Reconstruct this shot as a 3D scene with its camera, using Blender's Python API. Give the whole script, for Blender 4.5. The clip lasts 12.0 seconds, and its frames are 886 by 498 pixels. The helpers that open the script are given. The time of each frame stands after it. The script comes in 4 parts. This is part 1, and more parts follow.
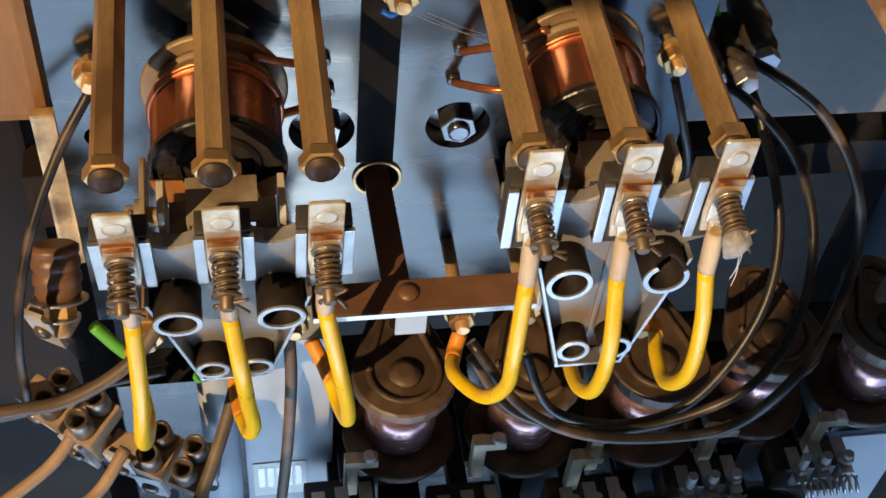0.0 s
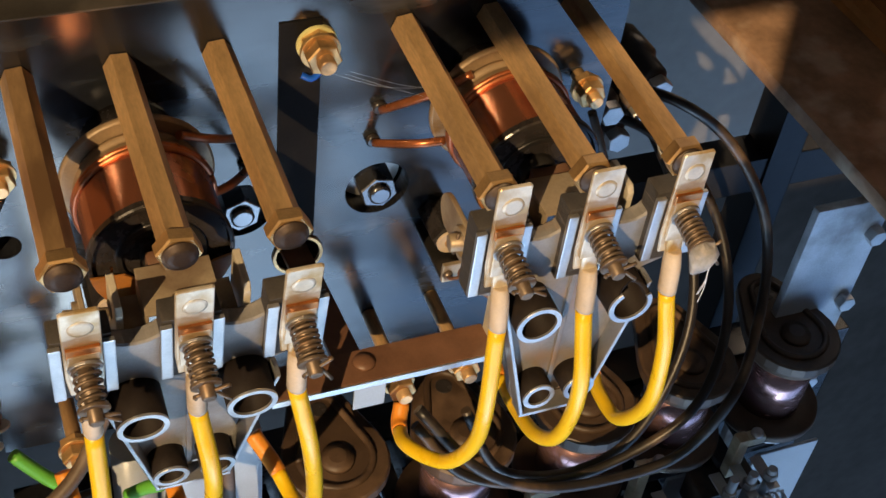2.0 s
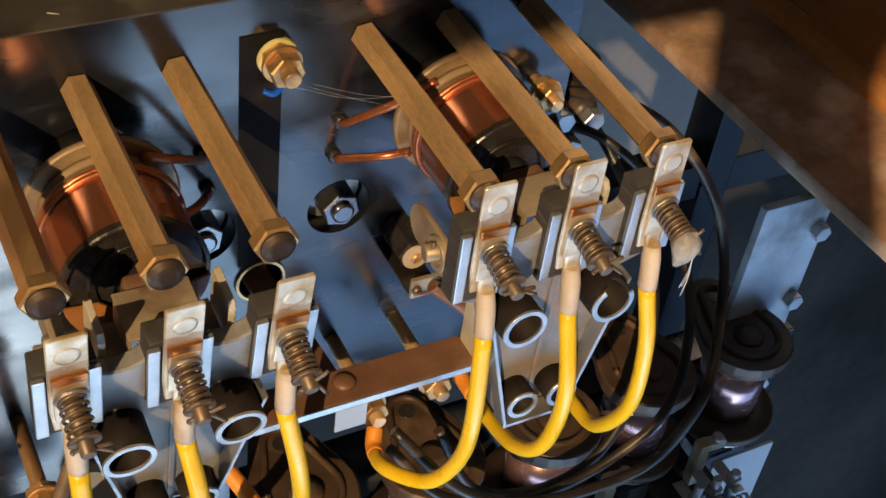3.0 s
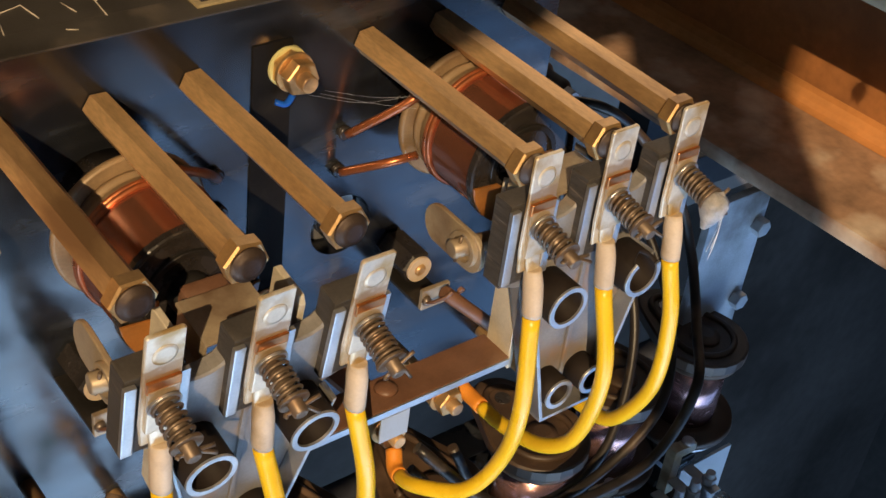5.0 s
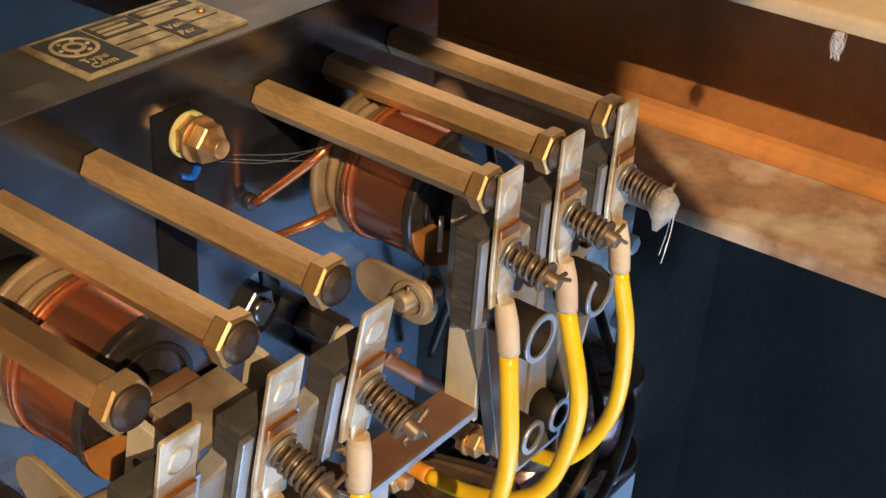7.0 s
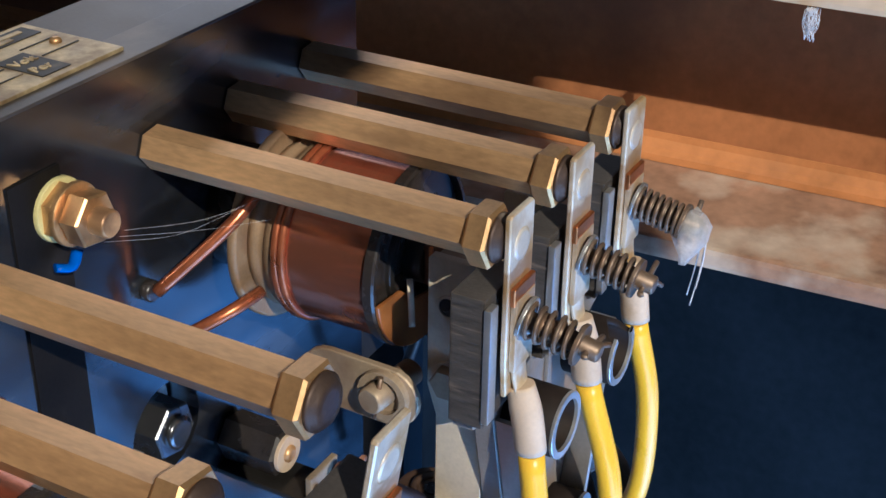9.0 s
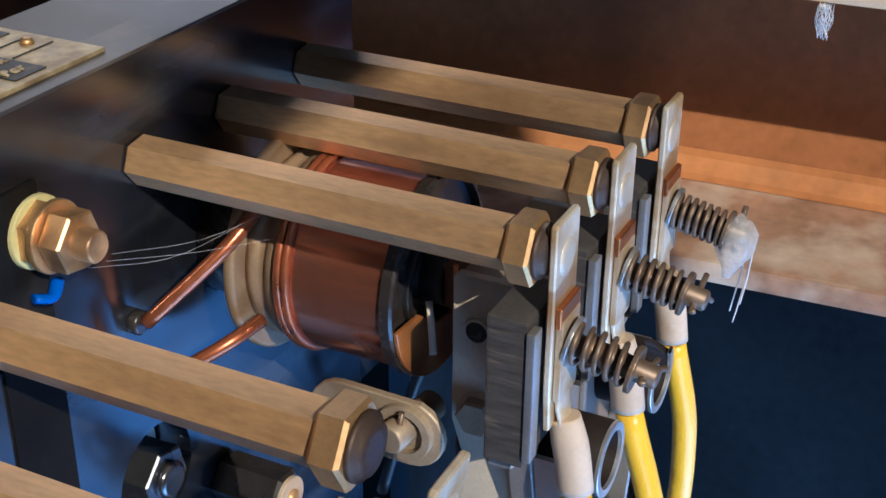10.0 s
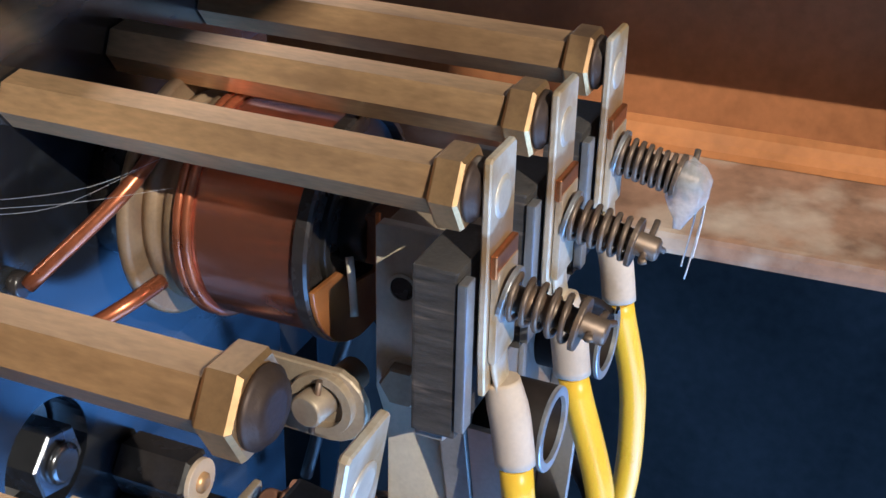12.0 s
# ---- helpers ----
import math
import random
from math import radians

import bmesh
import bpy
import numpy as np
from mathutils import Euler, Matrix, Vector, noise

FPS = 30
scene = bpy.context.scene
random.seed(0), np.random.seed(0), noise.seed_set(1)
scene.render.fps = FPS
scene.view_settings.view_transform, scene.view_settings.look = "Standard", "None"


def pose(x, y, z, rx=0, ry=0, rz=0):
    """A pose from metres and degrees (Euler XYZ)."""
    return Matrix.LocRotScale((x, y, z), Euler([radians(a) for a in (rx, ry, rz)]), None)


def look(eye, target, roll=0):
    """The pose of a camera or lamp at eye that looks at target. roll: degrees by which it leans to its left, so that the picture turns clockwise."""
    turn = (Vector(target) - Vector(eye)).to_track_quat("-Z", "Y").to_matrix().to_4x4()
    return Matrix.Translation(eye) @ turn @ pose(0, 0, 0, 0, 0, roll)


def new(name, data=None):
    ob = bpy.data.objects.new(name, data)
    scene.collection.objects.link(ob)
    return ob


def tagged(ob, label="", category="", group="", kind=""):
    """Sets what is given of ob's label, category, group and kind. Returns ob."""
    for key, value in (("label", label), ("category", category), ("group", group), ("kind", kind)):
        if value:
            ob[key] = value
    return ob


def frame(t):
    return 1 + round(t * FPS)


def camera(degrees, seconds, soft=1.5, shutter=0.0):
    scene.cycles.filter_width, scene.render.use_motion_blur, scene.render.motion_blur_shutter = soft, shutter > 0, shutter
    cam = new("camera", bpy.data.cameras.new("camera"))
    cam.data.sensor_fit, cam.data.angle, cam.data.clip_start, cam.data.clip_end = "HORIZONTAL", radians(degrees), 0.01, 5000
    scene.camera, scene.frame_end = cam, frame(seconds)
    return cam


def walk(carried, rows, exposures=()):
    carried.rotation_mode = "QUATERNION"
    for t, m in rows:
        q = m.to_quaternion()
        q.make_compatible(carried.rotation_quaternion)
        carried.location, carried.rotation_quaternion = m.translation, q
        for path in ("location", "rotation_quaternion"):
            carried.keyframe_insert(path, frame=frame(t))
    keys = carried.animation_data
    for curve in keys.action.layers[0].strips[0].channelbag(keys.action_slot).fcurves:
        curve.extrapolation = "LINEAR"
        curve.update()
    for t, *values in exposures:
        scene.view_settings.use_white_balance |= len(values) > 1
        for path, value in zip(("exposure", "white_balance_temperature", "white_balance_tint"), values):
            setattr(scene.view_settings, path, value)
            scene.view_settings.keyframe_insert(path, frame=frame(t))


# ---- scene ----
cam = camera(36.7, 12.0)
PATH = [
    (0, (-0.1139, -0.4482, 0.3676), (0.1725, 0.7834, -1.1820), 6.63),
    (0.5, (-0.1351, -0.4518, 0.3697), (0.1991, 0.8027, -1.1518), 6.61),
    (1, (-0.1534, -0.4342, 0.3565), (0.2740, 0.8358, -1.1282), 7.45),
    (1.5, (-0.1662, -0.4332, 0.3377), (0.3591, 0.8351, -1.1167), 8.04),
    (2, (-0.1840, -0.4322, 0.3341), (0.4405, 0.8305, -1.0856), 8.24),
    (2.5, (-0.2055, -0.4270, 0.3196), (0.5038, 0.8299, -1.0649), 8.39),
    (3, (-0.2154, -0.4229, 0.3102), (0.5708, 0.8276, -1.0383), 8.52),
    (3.2, (-0.2234, -0.4210, 0.3054), (0.6055, 0.8227, -1.0235), 8.94),
    (5, (-0.3037, -0.4035, 0.2610), (0.7663, 0.7991, -0.9260), 7.93),
    (5.5, (-0.3268, -0.3953, 0.2553), (0.8068, 0.7819, -0.8976), 6.96),
    (6, (-0.3374, -0.3746, 0.2399), (0.8904, 0.7518, -0.8665), 6.23),
    (6.5, (-0.3420, -0.3540, 0.2233), (0.9725, 0.7126, -0.8418), 5.16),
    (7, (-0.3396, -0.3303, 0.2121), (1.0534, 0.6663, -0.8204), 4.10),
    (7.2, (-0.3336, -0.3208, 0.2062), (1.0656, 0.6767, -0.8172), 2.92),
    (8.8, (-0.2764, -0.2447, 0.1570), (1.2702, 0.5787, -0.8074), 1.77),
    (9, (-0.2697, -0.2355, 0.1513), (1.2800, 0.5894, -0.8068), 0.95),
    (9.5, (-0.2584, -0.2161, 0.1426), (1.3150, 0.5825, -0.7990), 0.61),
    (10, (-0.2482, -0.2031, 0.1305), (1.3501, 0.5657, -0.7937), 0.58),
    (10.5, (-0.2454, -0.1985, 0.1294), (1.3717, 0.5416, -0.7855), 0.68),
    (11, (-0.2311, -0.1912, 0.1218), (1.4010, 0.5227, -0.7874), 0.98),
    (11.5, (-0.2221, -0.1893, 0.1085), (1.4109, 0.5093, -0.8108), 1.22),
    (12, (-0.2217, -0.1943, 0.1043), (1.4120, 0.4861, -0.8274), 1.31),
]
walk(cam, [(t, look(eye, target, roll)) for t, eye, target, roll in PATH],
     exposures=[(0, 0.0, 6700, 10), (3, -0.05, 6600, 10), (5, -0.05, 6350, 10), (6, 0.03, 6550, 10), (7.2, 0.08, 6250, 10), (8.8, 0.12, 4500, 8), (12, 0.18, 4450, 8)])

# ---- world, sun, exposure ----
world = bpy.data.worlds.new("sky")
scene.world = world
world.use_nodes = True
nt = world.node_tree
sky = nt.nodes.new("ShaderNodeTexSky")
sky.sky_type = 'NISHITA'
sky.sun_disc = False
SUN_EL, SUN_AZ = 33.0, 231.0     # degrees; azimuth measured from +x towards +y
sky.sun_elevation = radians(SUN_EL)
sky.sun_rotation = radians(90 - SUN_AZ)
nt.links.new(sky.outputs[0], nt.nodes["Background"].inputs[0])
nt.nodes["Background"].inputs[1].default_value = 0.05
sun_data = bpy.data.lights.new("sun", 'SUN')
sun_data.energy, sun_data.angle, sun_data.color = 4.3, radians(0.4), (1.0, 0.70, 0.38)
sun = new("sun", sun_data)
_d = Vector((math.cos(radians(SUN_AZ)) * math.cos(radians(SUN_EL)), math.sin(radians(SUN_AZ)) * math.cos(radians(SUN_EL)), math.sin(radians(SUN_EL))))
sun.matrix_world = look(_d * 5, (0, 0, 0))


# ---- materials ----
def mat(name, base, rough=0.5, metal=0.0, scale=60.0, var=0.25, bump=0.15, spec=0.5, dirt=None, dirt_amount=0.0, stretch=(1, 1, 1), coat=0.0, fine=900.0):
    """Procedural surface: two scales of noise on colour, roughness and relief; dirt: a second colour laid on in patches."""
    m = bpy.data.materials.new(name)
    m.use_nodes = True
    t = m.node_tree
    b = t.nodes["Principled BSDF"]
    tc = t.nodes.new("ShaderNodeTexCoord")
    mp = t.nodes.new("ShaderNodeMapping")
    mp.inputs["Scale"].default_value = stretch
    t.links.new(tc.outputs["Object"], mp.inputs["Vector"])
    oi = t.nodes.new("ShaderNodeObjectInfo")
    n1 = t.nodes.new("ShaderNodeTexNoise")
    n1.inputs["Scale"].default_value, n1.inputs["Detail"].default_value = scale, 6
    n2 = t.nodes.new("ShaderNodeTexNoise")
    n2.inputs["Scale"].default_value, n2.inputs["Detail"].default_value = fine, 3
    for n in (n1, n2):
        t.links.new(mp.outputs[0], n.inputs["Vector"])
    add = t.nodes.new("ShaderNodeMath")
    add.operation = 'MULTIPLY_ADD'
    t.links.new(n2.outputs["Fac"], add.inputs[0])
    add.inputs[1].default_value = 0.35
    t.links.new(n1.outputs["Fac"], add.inputs[2])
    ramp = t.nodes.new("ShaderNodeValToRGB")
    ramp.color_ramp.elements[0].position, ramp.color_ramp.elements[1].position = 0.42, 0.92
    lo = [c * (1 - var) for c in base]
    hi = [min(1, c * (1 + var * 0.8)) for c in base]
    ramp.color_ramp.elements[0].color = (*lo, 1)
    ramp.color_ramp.elements[1].color = (*hi, 1)
    t.links.new(add.outputs[0], ramp.inputs[0])
    col = ramp.outputs[0]
    if dirt:
        n3 = t.nodes.new("ShaderNodeTexNoise")
        n3.inputs["Scale"].default_value, n3.inputs["Detail"].default_value = scale * 0.6, 8
        off = t.nodes.new("ShaderNodeVectorMath")
        t.links.new(mp.outputs[0], off.inputs[0])
        t.links.new(oi.outputs["Random"], off.inputs[1])
        t.links.new(off.outputs[0], n3.inputs["Vector"])
        r3 = t.nodes.new("ShaderNodeValToRGB")
        r3.color_ramp.elements[0].position, r3.color_ramp.elements[1].position = 0.62 - 0.3 * dirt_amount, 0.78 - 0.3 * dirt_amount
        t.links.new(n3.outputs["Fac"], r3.inputs[0])
        mx = t.nodes.new("ShaderNodeMix")
        mx.data_type = 'RGBA'
        t.links.new(r3.outputs[0], mx.inputs[0])
        t.links.new(col, mx.inputs[6])
        mx.inputs[7].default_value = (*dirt, 1)
        col = mx.outputs[2]
    t.links.new(col, b.inputs["Base Color"])
    b.inputs["Metallic"].default_value = metal
    rr = t.nodes.new("ShaderNodeMapRange")
    rr.inputs[3].default_value, rr.inputs[4].default_value = max(0.02, rough - 0.12), min(1, rough + 0.14)
    t.links.new(n1.outputs["Fac"], rr.inputs[0])
    t.links.new(rr.outputs[0], b.inputs["Roughness"])
    b.inputs["Specular IOR Level"].default_value = spec
    b.inputs["Coat Weight"].default_value = coat
    if bump:
        bp = t.nodes.new("ShaderNodeBump")
        bp.inputs["Strength"].default_value = bump
        bp.inputs["Distance"].default_value = 0.0006
        t.links.new(add.outputs[0], bp.inputs["Height"])
        t.links.new(bp.outputs[0], b.inputs["Normal"])
    return m


def emit(name, color, strength):
    m = bpy.data.materials.new(name)
    m.use_nodes = True
    b = m.node_tree.nodes["Principled BSDF"]
    b.inputs["Emission Color"].default_value = (*color, 1)
    b.inputs["Emission Strength"].default_value = strength
    return m


M_PANEL = mat("polished_black_panel", (0.012, 0.013, 0.016), 0.19, 0.0, 22, 0.5, 0.03, fine=320, stretch=(1, 1, 4), spec=0.75, dirt=(0.045, 0.05, 0.058), dirt_amount=0.3)
M_PANEL.node_tree.nodes["Principled BSDF"].inputs["IOR"].default_value = 1.5
M_SLABTOP = mat("black_enamel", (0.05, 0.045, 0.04), 0.40, 0.0, 30, 0.4, 0.08, spec=0.45, dirt=(0.16, 0.13, 0.10), dirt_amount=0.3)
M_BRASS = mat("aged_brass", (0.66, 0.42, 0.20), 0.38, 0.5, 60, 0.4, 0.12, dirt=(0.24, 0.14, 0.07), dirt_amount=0.36, stretch=(1, 0.25, 1))
M_BRASSNUT = mat("brass_nut", (0.66, 0.42, 0.19), 0.44, 0.8, 70, 0.25, 0.08, dirt=(0.3, 0.18, 0.09), dirt_amount=0.2)
M_TIP = mat("carbon_contact", (0.075, 0.052, 0.04), 0.5, 0.5, 160, 0.4, 0.3, dirt=(0.35, 0.3, 0.25), dirt_amount=0.2)
M_FINGER = mat("tinned_contact_plate", (0.70, 0.63, 0.50), 0.36, 0.35, 110, 0.2, 0.08, dirt=(0.46, 0.31, 0.13), dirt_amount=0.42)
# scorched brown band across the middle of each contact finger
ft = M_FINGER.node_tree
f_bsdf = ft.nodes["Principled BSDF"]
f_tc, f_sep, f_noise = ft.nodes.new("ShaderNodeTexCoord"), ft.nodes.new("ShaderNodeSeparateXYZ"), ft.nodes.new("ShaderNodeTexNoise")
f_noise.inputs["Scale"].default_value, f_noise.inputs["Detail"].default_value = 130, 3
f_sum, f_ramp, f_mix = ft.nodes.new("ShaderNodeMath"), ft.nodes.new("ShaderNodeValToRGB"), ft.nodes.new("ShaderNodeMix")
f_sum.operation, f_sum.inputs[1].default_value = 'MULTIPLY_ADD', 0.012
f_map = ft.nodes.new("ShaderNodeMapRange")
f_map.inputs[1].default_value, f_map.inputs[2].default_value = -0.030, 0.010
f_mix.data_type = 'RGBA'
f_mix.inputs[7].default_value = (0.34, 0.20, 0.085, 1)
for pos, val in ((0.36, 0.55), (0.54, 0.75), (0.58, 0.0)):
    el = f_ramp.color_ramp.elements.new(pos)
    el.color = (val, val, val, 1)
f_ramp.color_ramp.elements[0].color, f_ramp.color_ramp.elements[-1].color = (0.05, 0.05, 0.05, 1), (0, 0, 0, 1)
ft.links.new(f_tc.outputs["Object"], f_sep.inputs[0])
ft.links.new(f_tc.outputs["Object"], f_noise.inputs["Vector"])
ft.links.new(f_noise.outputs["Fac"], f_sum.inputs[0])
ft.links.new(f_sep.outputs["Z"], f_sum.inputs[2])
ft.links.new(f_sum.outputs[0], f_map.inputs[0])
ft.links.new(f_map.outputs[0], f_ramp.inputs[0])
ft.links.new(f_ramp.outputs[0], f_mix.inputs[0])
ft.links.new(f_bsdf.inputs["Base Color"].links[0].from_socket, f_mix.inputs[6])
ft.links.new(f_mix.outputs[2], f_bsdf.inputs["Base Color"])
M_COPPER = mat("copper_clip", (0.62, 0.24, 0.08), 0.34, 0.9, 140, 0.3, 0.1)
M_WIREBARE = mat("enamelled_copper_wire", (0.45, 0.15, 0.06), 0.3, 0.7, 120, 0.3, 0.05, coat=0.4)
M_STEEL = mat("spring_steel", (0.20, 0.15, 0.11), 0.46, 0.55, 180, 0.3, 0.1, dirt=(0.22, 0.13, 0.07), dirt_amount=0.3)
M_BLOCK = mat("grey_moulded_insulator", (0.22, 0.212, 0.208), 0.40, 0.0, 70, 0.3, 0.18, spec=0.6, dirt=(0.26, 0.18, 0.12), dirt_amount=0.25)
M_BLOCKDARK = mat("dark_bakelite", (0.040, 0.033, 0.029), 0.38, 0.0, 70, 0.35, 0.15, dirt=(0.15, 0.095, 0.06), dirt_amount=0.3)
M_TUBE = mat("black_moulded_tube", (0.018, 0.013, 0.011), 0.65, 0.0, 70, 0.4, 0.2, spec=0.2, dirt=(0.035, 0.024, 0.017), dirt_amount=0.15)
M_PADEDGE = mat("laminated_fibre", (0.06, 0.054, 0.05), 0.6, 0.0, 90, 0.5, 0.6, stretch=(1, 1, 9), dirt=(0.2, 0.16, 0.13), dirt_amount=0.1)
M_ZINC = mat("zinc_plate", (0.50, 0.50, 0.50), 0.38, 0.8, 80, 0.2, 0.08)
M_TAN = mat("tan_cadmium_plate", (0.40, 0.32, 0.22), 0.48, 0.35, 60, 0.25, 0.12, dirt=(0.2, 0.13, 0.08), dirt_amount=0.25)
M_CHEEK = mat("olive_grey_plated_steel", (0.62, 0.56, 0.44), 0.42, 0.15, 60, 0.2, 0.12, dirt=(0.33, 0.26, 0.17), dirt_amount=0.25)
M_BROWN = mat("brown_lacquered_bar", (0.17, 0.085, 0.05), 0.42, 0.0, 60, 0.3, 0.1, dirt=(0.25, 0.15, 0.1), dirt_amount=0.15)
M_YELLOW = mat("yellow_pvc", (0.86, 0.55, 0.015), 0.3, 0.0, 50, 0.08, 0.03, spec=0.5)
M_ORANGE = mat("orange_sleeve", (0.75, 0.27, 0.03), 0.4, 0.0, 80, 0.15, 0.05)
M_CREAM = mat("cream_sleeve", (0.60, 0.48, 0.35), 0.55, 0.0, 70, 0.15, 0.1, dirt=(0.30, 0.19, 0.08), dirt_amount=0.35)
M_BLACKWIRE = mat("black_rubber_cable", (0.018, 0.015, 0.014), 0.4, 0.0, 60, 0.4, 0.1, dirt=(0.11, 0.075, 0.05), dirt_amount=0.3)
M_DUSTY = mat("dusty_brown_cable", (0.11, 0.075, 0.05), 0.55, 0.0, 60, 0.4, 0.15, dirt=(0.2, 0.14, 0.1), dirt_amount=0.3)
M_COILTAN = mat("tan_coil_flange", (0.30, 0.21, 0.12), 0.45, 0.2, 70, 0.3, 0.15, dirt=(0.2, 0.12, 0.07), dirt_amount=0.3)
M_COILBLACK = mat("black_coil_rim", (0.03, 0.026, 0.025), 0.25, 0.0, 90, 0.4, 0.1, spec=0.6)
M_AMBER = mat("amber_fibre_disc", (0.36, 0.14, 0.03), 0.35, 0.0, 60, 0.3, 0.05, coat=0.3, dirt=(0.2, 0.08, 0.02), dirt_amount=0.3)
M_RUST = mat("rusted_beam", (0.36, 0.22, 0.14), 0.5, 0.0, 30, 0.5, 0.5, dirt=(0.64, 0.53, 0.42), dirt_amount=0.40, fine=160)
M_RUSTDARK = mat("rust_stained_web", (0.36, 0.15, 0.05), 0.55, 0.0, 10, 0.4, 0.3, dirt=(0.16, 0.07, 0.03), dirt_amount=0.4, fine=160)
# orange rust, with the glow of light off the flange put into its colour
M_RUSTGLOW = mat("orange_rust_glow", (0.46, 0.20, 0.06), 0.6, 0.0, 14, 0.35, 0.3, dirt=(0.30, 0.15, 0.07), dirt_amount=0.25, fine=160)
# near-black brown: shade on the post's lower part put into the colour
M_SHADEBROWN = mat("shaded_dark_brown", (0.018, 0.013, 0.011), 0.7, 0.0, 14, 0.4, 0.2, spec=0.15, dirt=(0.04, 0.026, 0.018), dirt_amount=0.2)
M_CREAMPAINT = mat("cream_paint_chipped", (0.72, 0.55, 0.36), 0.6, 0.0, 20, 0.15, 0.3, dirt=(0.5, 0.36, 0.24), dirt_amount=0.3, fine=200)
M_WOOD = mat("varnished_wood", (0.32, 0.16, 0.06), 0.5, 0.0, 12, 0.35, 0.2, spec=0.2, stretch=(6, 6, 0.6), fine=200)
M_RELAYCAP = mat("brown_relay_cap", (0.06, 0.036, 0.022), 0.5, 0.0, 60, 0.4, 0.2, dirt=(0.13, 0.08, 0.05), dirt_amount=0.3)
M_RELAYCOIL = mat("lilac_copper_winding", (0.50, 0.30, 0.30), 0.22, 0.8, 60, 0.15, 0.1, stretch=(1, 1, 10))
M_GREYWALL = mat("grey_plaster", (0.13, 0.127, 0.125), 0.8, 0.0, 4, 0.25, 0.3, fine=60, dirt=(0.12, 0.1, 0.09), dirt_amount=0.2)
M_DARKSTEEL = mat("dark_painted_steel", (0.022, 0.023, 0.027), 0.4, 0.0, 20, 0.35, 0.1, spec=0.3, fine=200)
# three near-black room surfaces: the room's shade is mixed into their base colour
M_SHADEDARK = mat("shade_darkened_surface", (0.011, 0.011, 0.013), 0.7, 0.0, 5, 0.4, 0.2, spec=0.15, fine=60)
M_SHADESIDE = mat("shaded_side_plaster", (0.028, 0.027, 0.027), 0.85, 0.0, 3, 0.5, 0.2, spec=0.1, fine=40)
M_SHADEWALL = mat("shaded_grey_plaster", (0.034, 0.031, 0.029), 0.85, 0.0, 3, 0.5, 0.2, spec=0.1, fine=40, dirt=(0.010, 0.008, 0.007), dirt_amount=0.4)
M_LIGHTBOX = mat("light_grey_enamel", (0.36, 0.40, 0.45), 0.35, 0.0, 20, 0.15, 0.05)
M_PAPER = mat("label_paper", (0.75, 0.74, 0.70), 0.7, 0.0, 60, 0.1, 0.05)
M_GOLD = mat("brass_nameplate", (0.55, 0.45, 0.26), 0.45, 0.4, 120, 0.35, 0.2, dirt=(0.2, 0.14, 0.07), dirt_amount=0.42)
M_INK = mat("black_enamel_fill", (0.03, 0.03, 0.03), 0.5, 0.0, 120, 0.4, 0.1, dirt=(0.22, 0.17, 0.1), dirt_amount=0.12)
M_GREEN = mat("green_yellow_sleeve", (0.12, 0.42, 0.05), 0.4, 0.0, 50, 0.2, 0.05)
M_BLUE = mat("blue_plastic", (0.01, 0.10, 0.60), 0.3, 0.0, 50, 0.2, 0.05)
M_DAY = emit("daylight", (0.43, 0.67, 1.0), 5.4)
# added glows that only tune what the polished panel reflects
M_STREAKGLOW = emit("pale_streak_glow", (0.72, 0.88, 1.0), 15.0)
M_DIMGLOW = emit("dim_blue_glow", (0.25, 0.50, 1.0), 2.3)
M_WARMGLOW = emit("warm_reflection_glow", (1.0, 0.76, 0.55), 1.9)
M_WEBVEIL = mat("cobweb_veil", (0.75, 0.76, 0.80), 0.8, 0.0, 300, 0.3, 0.4)
M_WEBVEIL.node_tree.nodes["Principled BSDF"].inputs["Alpha"].default_value = 0.38
M_PALEYELLOW = mat("pale_yellow_plastic", (0.62, 0.58, 0.26), 0.5, 0.0, 80, 0.2, 0.05)
M_SCRATCH = mat("bare_scratch", (0.45, 0.40, 0.33), 0.6, 0.0, 200, 0.3, 0.1)
M_WEB = mat("cobweb", (0.75, 0.75, 0.78), 0.9, 0.0, 200, 0.2, 0.0)


# ---- mesh helpers ----
def bm_new():
    return bmesh.new()


def box(bm, x0, x1, y0, y1, z0, z1, bev=0.0, seg=2):
    r = bmesh.ops.create_cube(bm, size=1)
    vs = r["verts"]
    for v in vs:
        v.co = Vector((x0 if v.co.x < 0 else x1, y0 if v.co.y < 0 else y1, z0 if v.co.z < 0 else z1))
    if bev:
        es = list({e for v in vs for e in v.link_edges})
        bmesh.ops.bevel(bm, geom=es, offset=bev, segments=seg, affect='EDGES', profile=0.7)
    return bm


def axes(p0, p1):
    d = (Vector(p1) - Vector(p0)).normalized()
    a = Vector((0, 0, 1)) if abs(d.z) < 0.9 else Vector((1, 0, 0))
    u = a.cross(d).normalized()
    return u, d.cross(u)


def lathe(bm, p0, p1, prof, seg=24, closed=True):
    """Surface of revolution about the line p0-p1: prof is (along 0..1, radius)."""
    p0, p1 = Vector(p0), Vector(p1)
    u, w = axes(p0, p1)
    rings = []
    for s, r in prof:
        c = p0.lerp(p1, s)
        rings.append([bm.verts.new(c + (u * math.cos(2 * math.pi * i / seg) + w * math.sin(2 * math.pi * i / seg)) * r) for i in range(seg)])
    for a, b in zip(rings, rings[1:]):
        for i in range(seg):
            f = bm.faces.new((a[i], a[(i + 1) % seg], b[(i + 1) % seg], b[i]))
            f.smooth = True
    if closed:
        bm.faces.new(rings[0][::-1])
        bm.faces.new(rings[-1])
    return bm


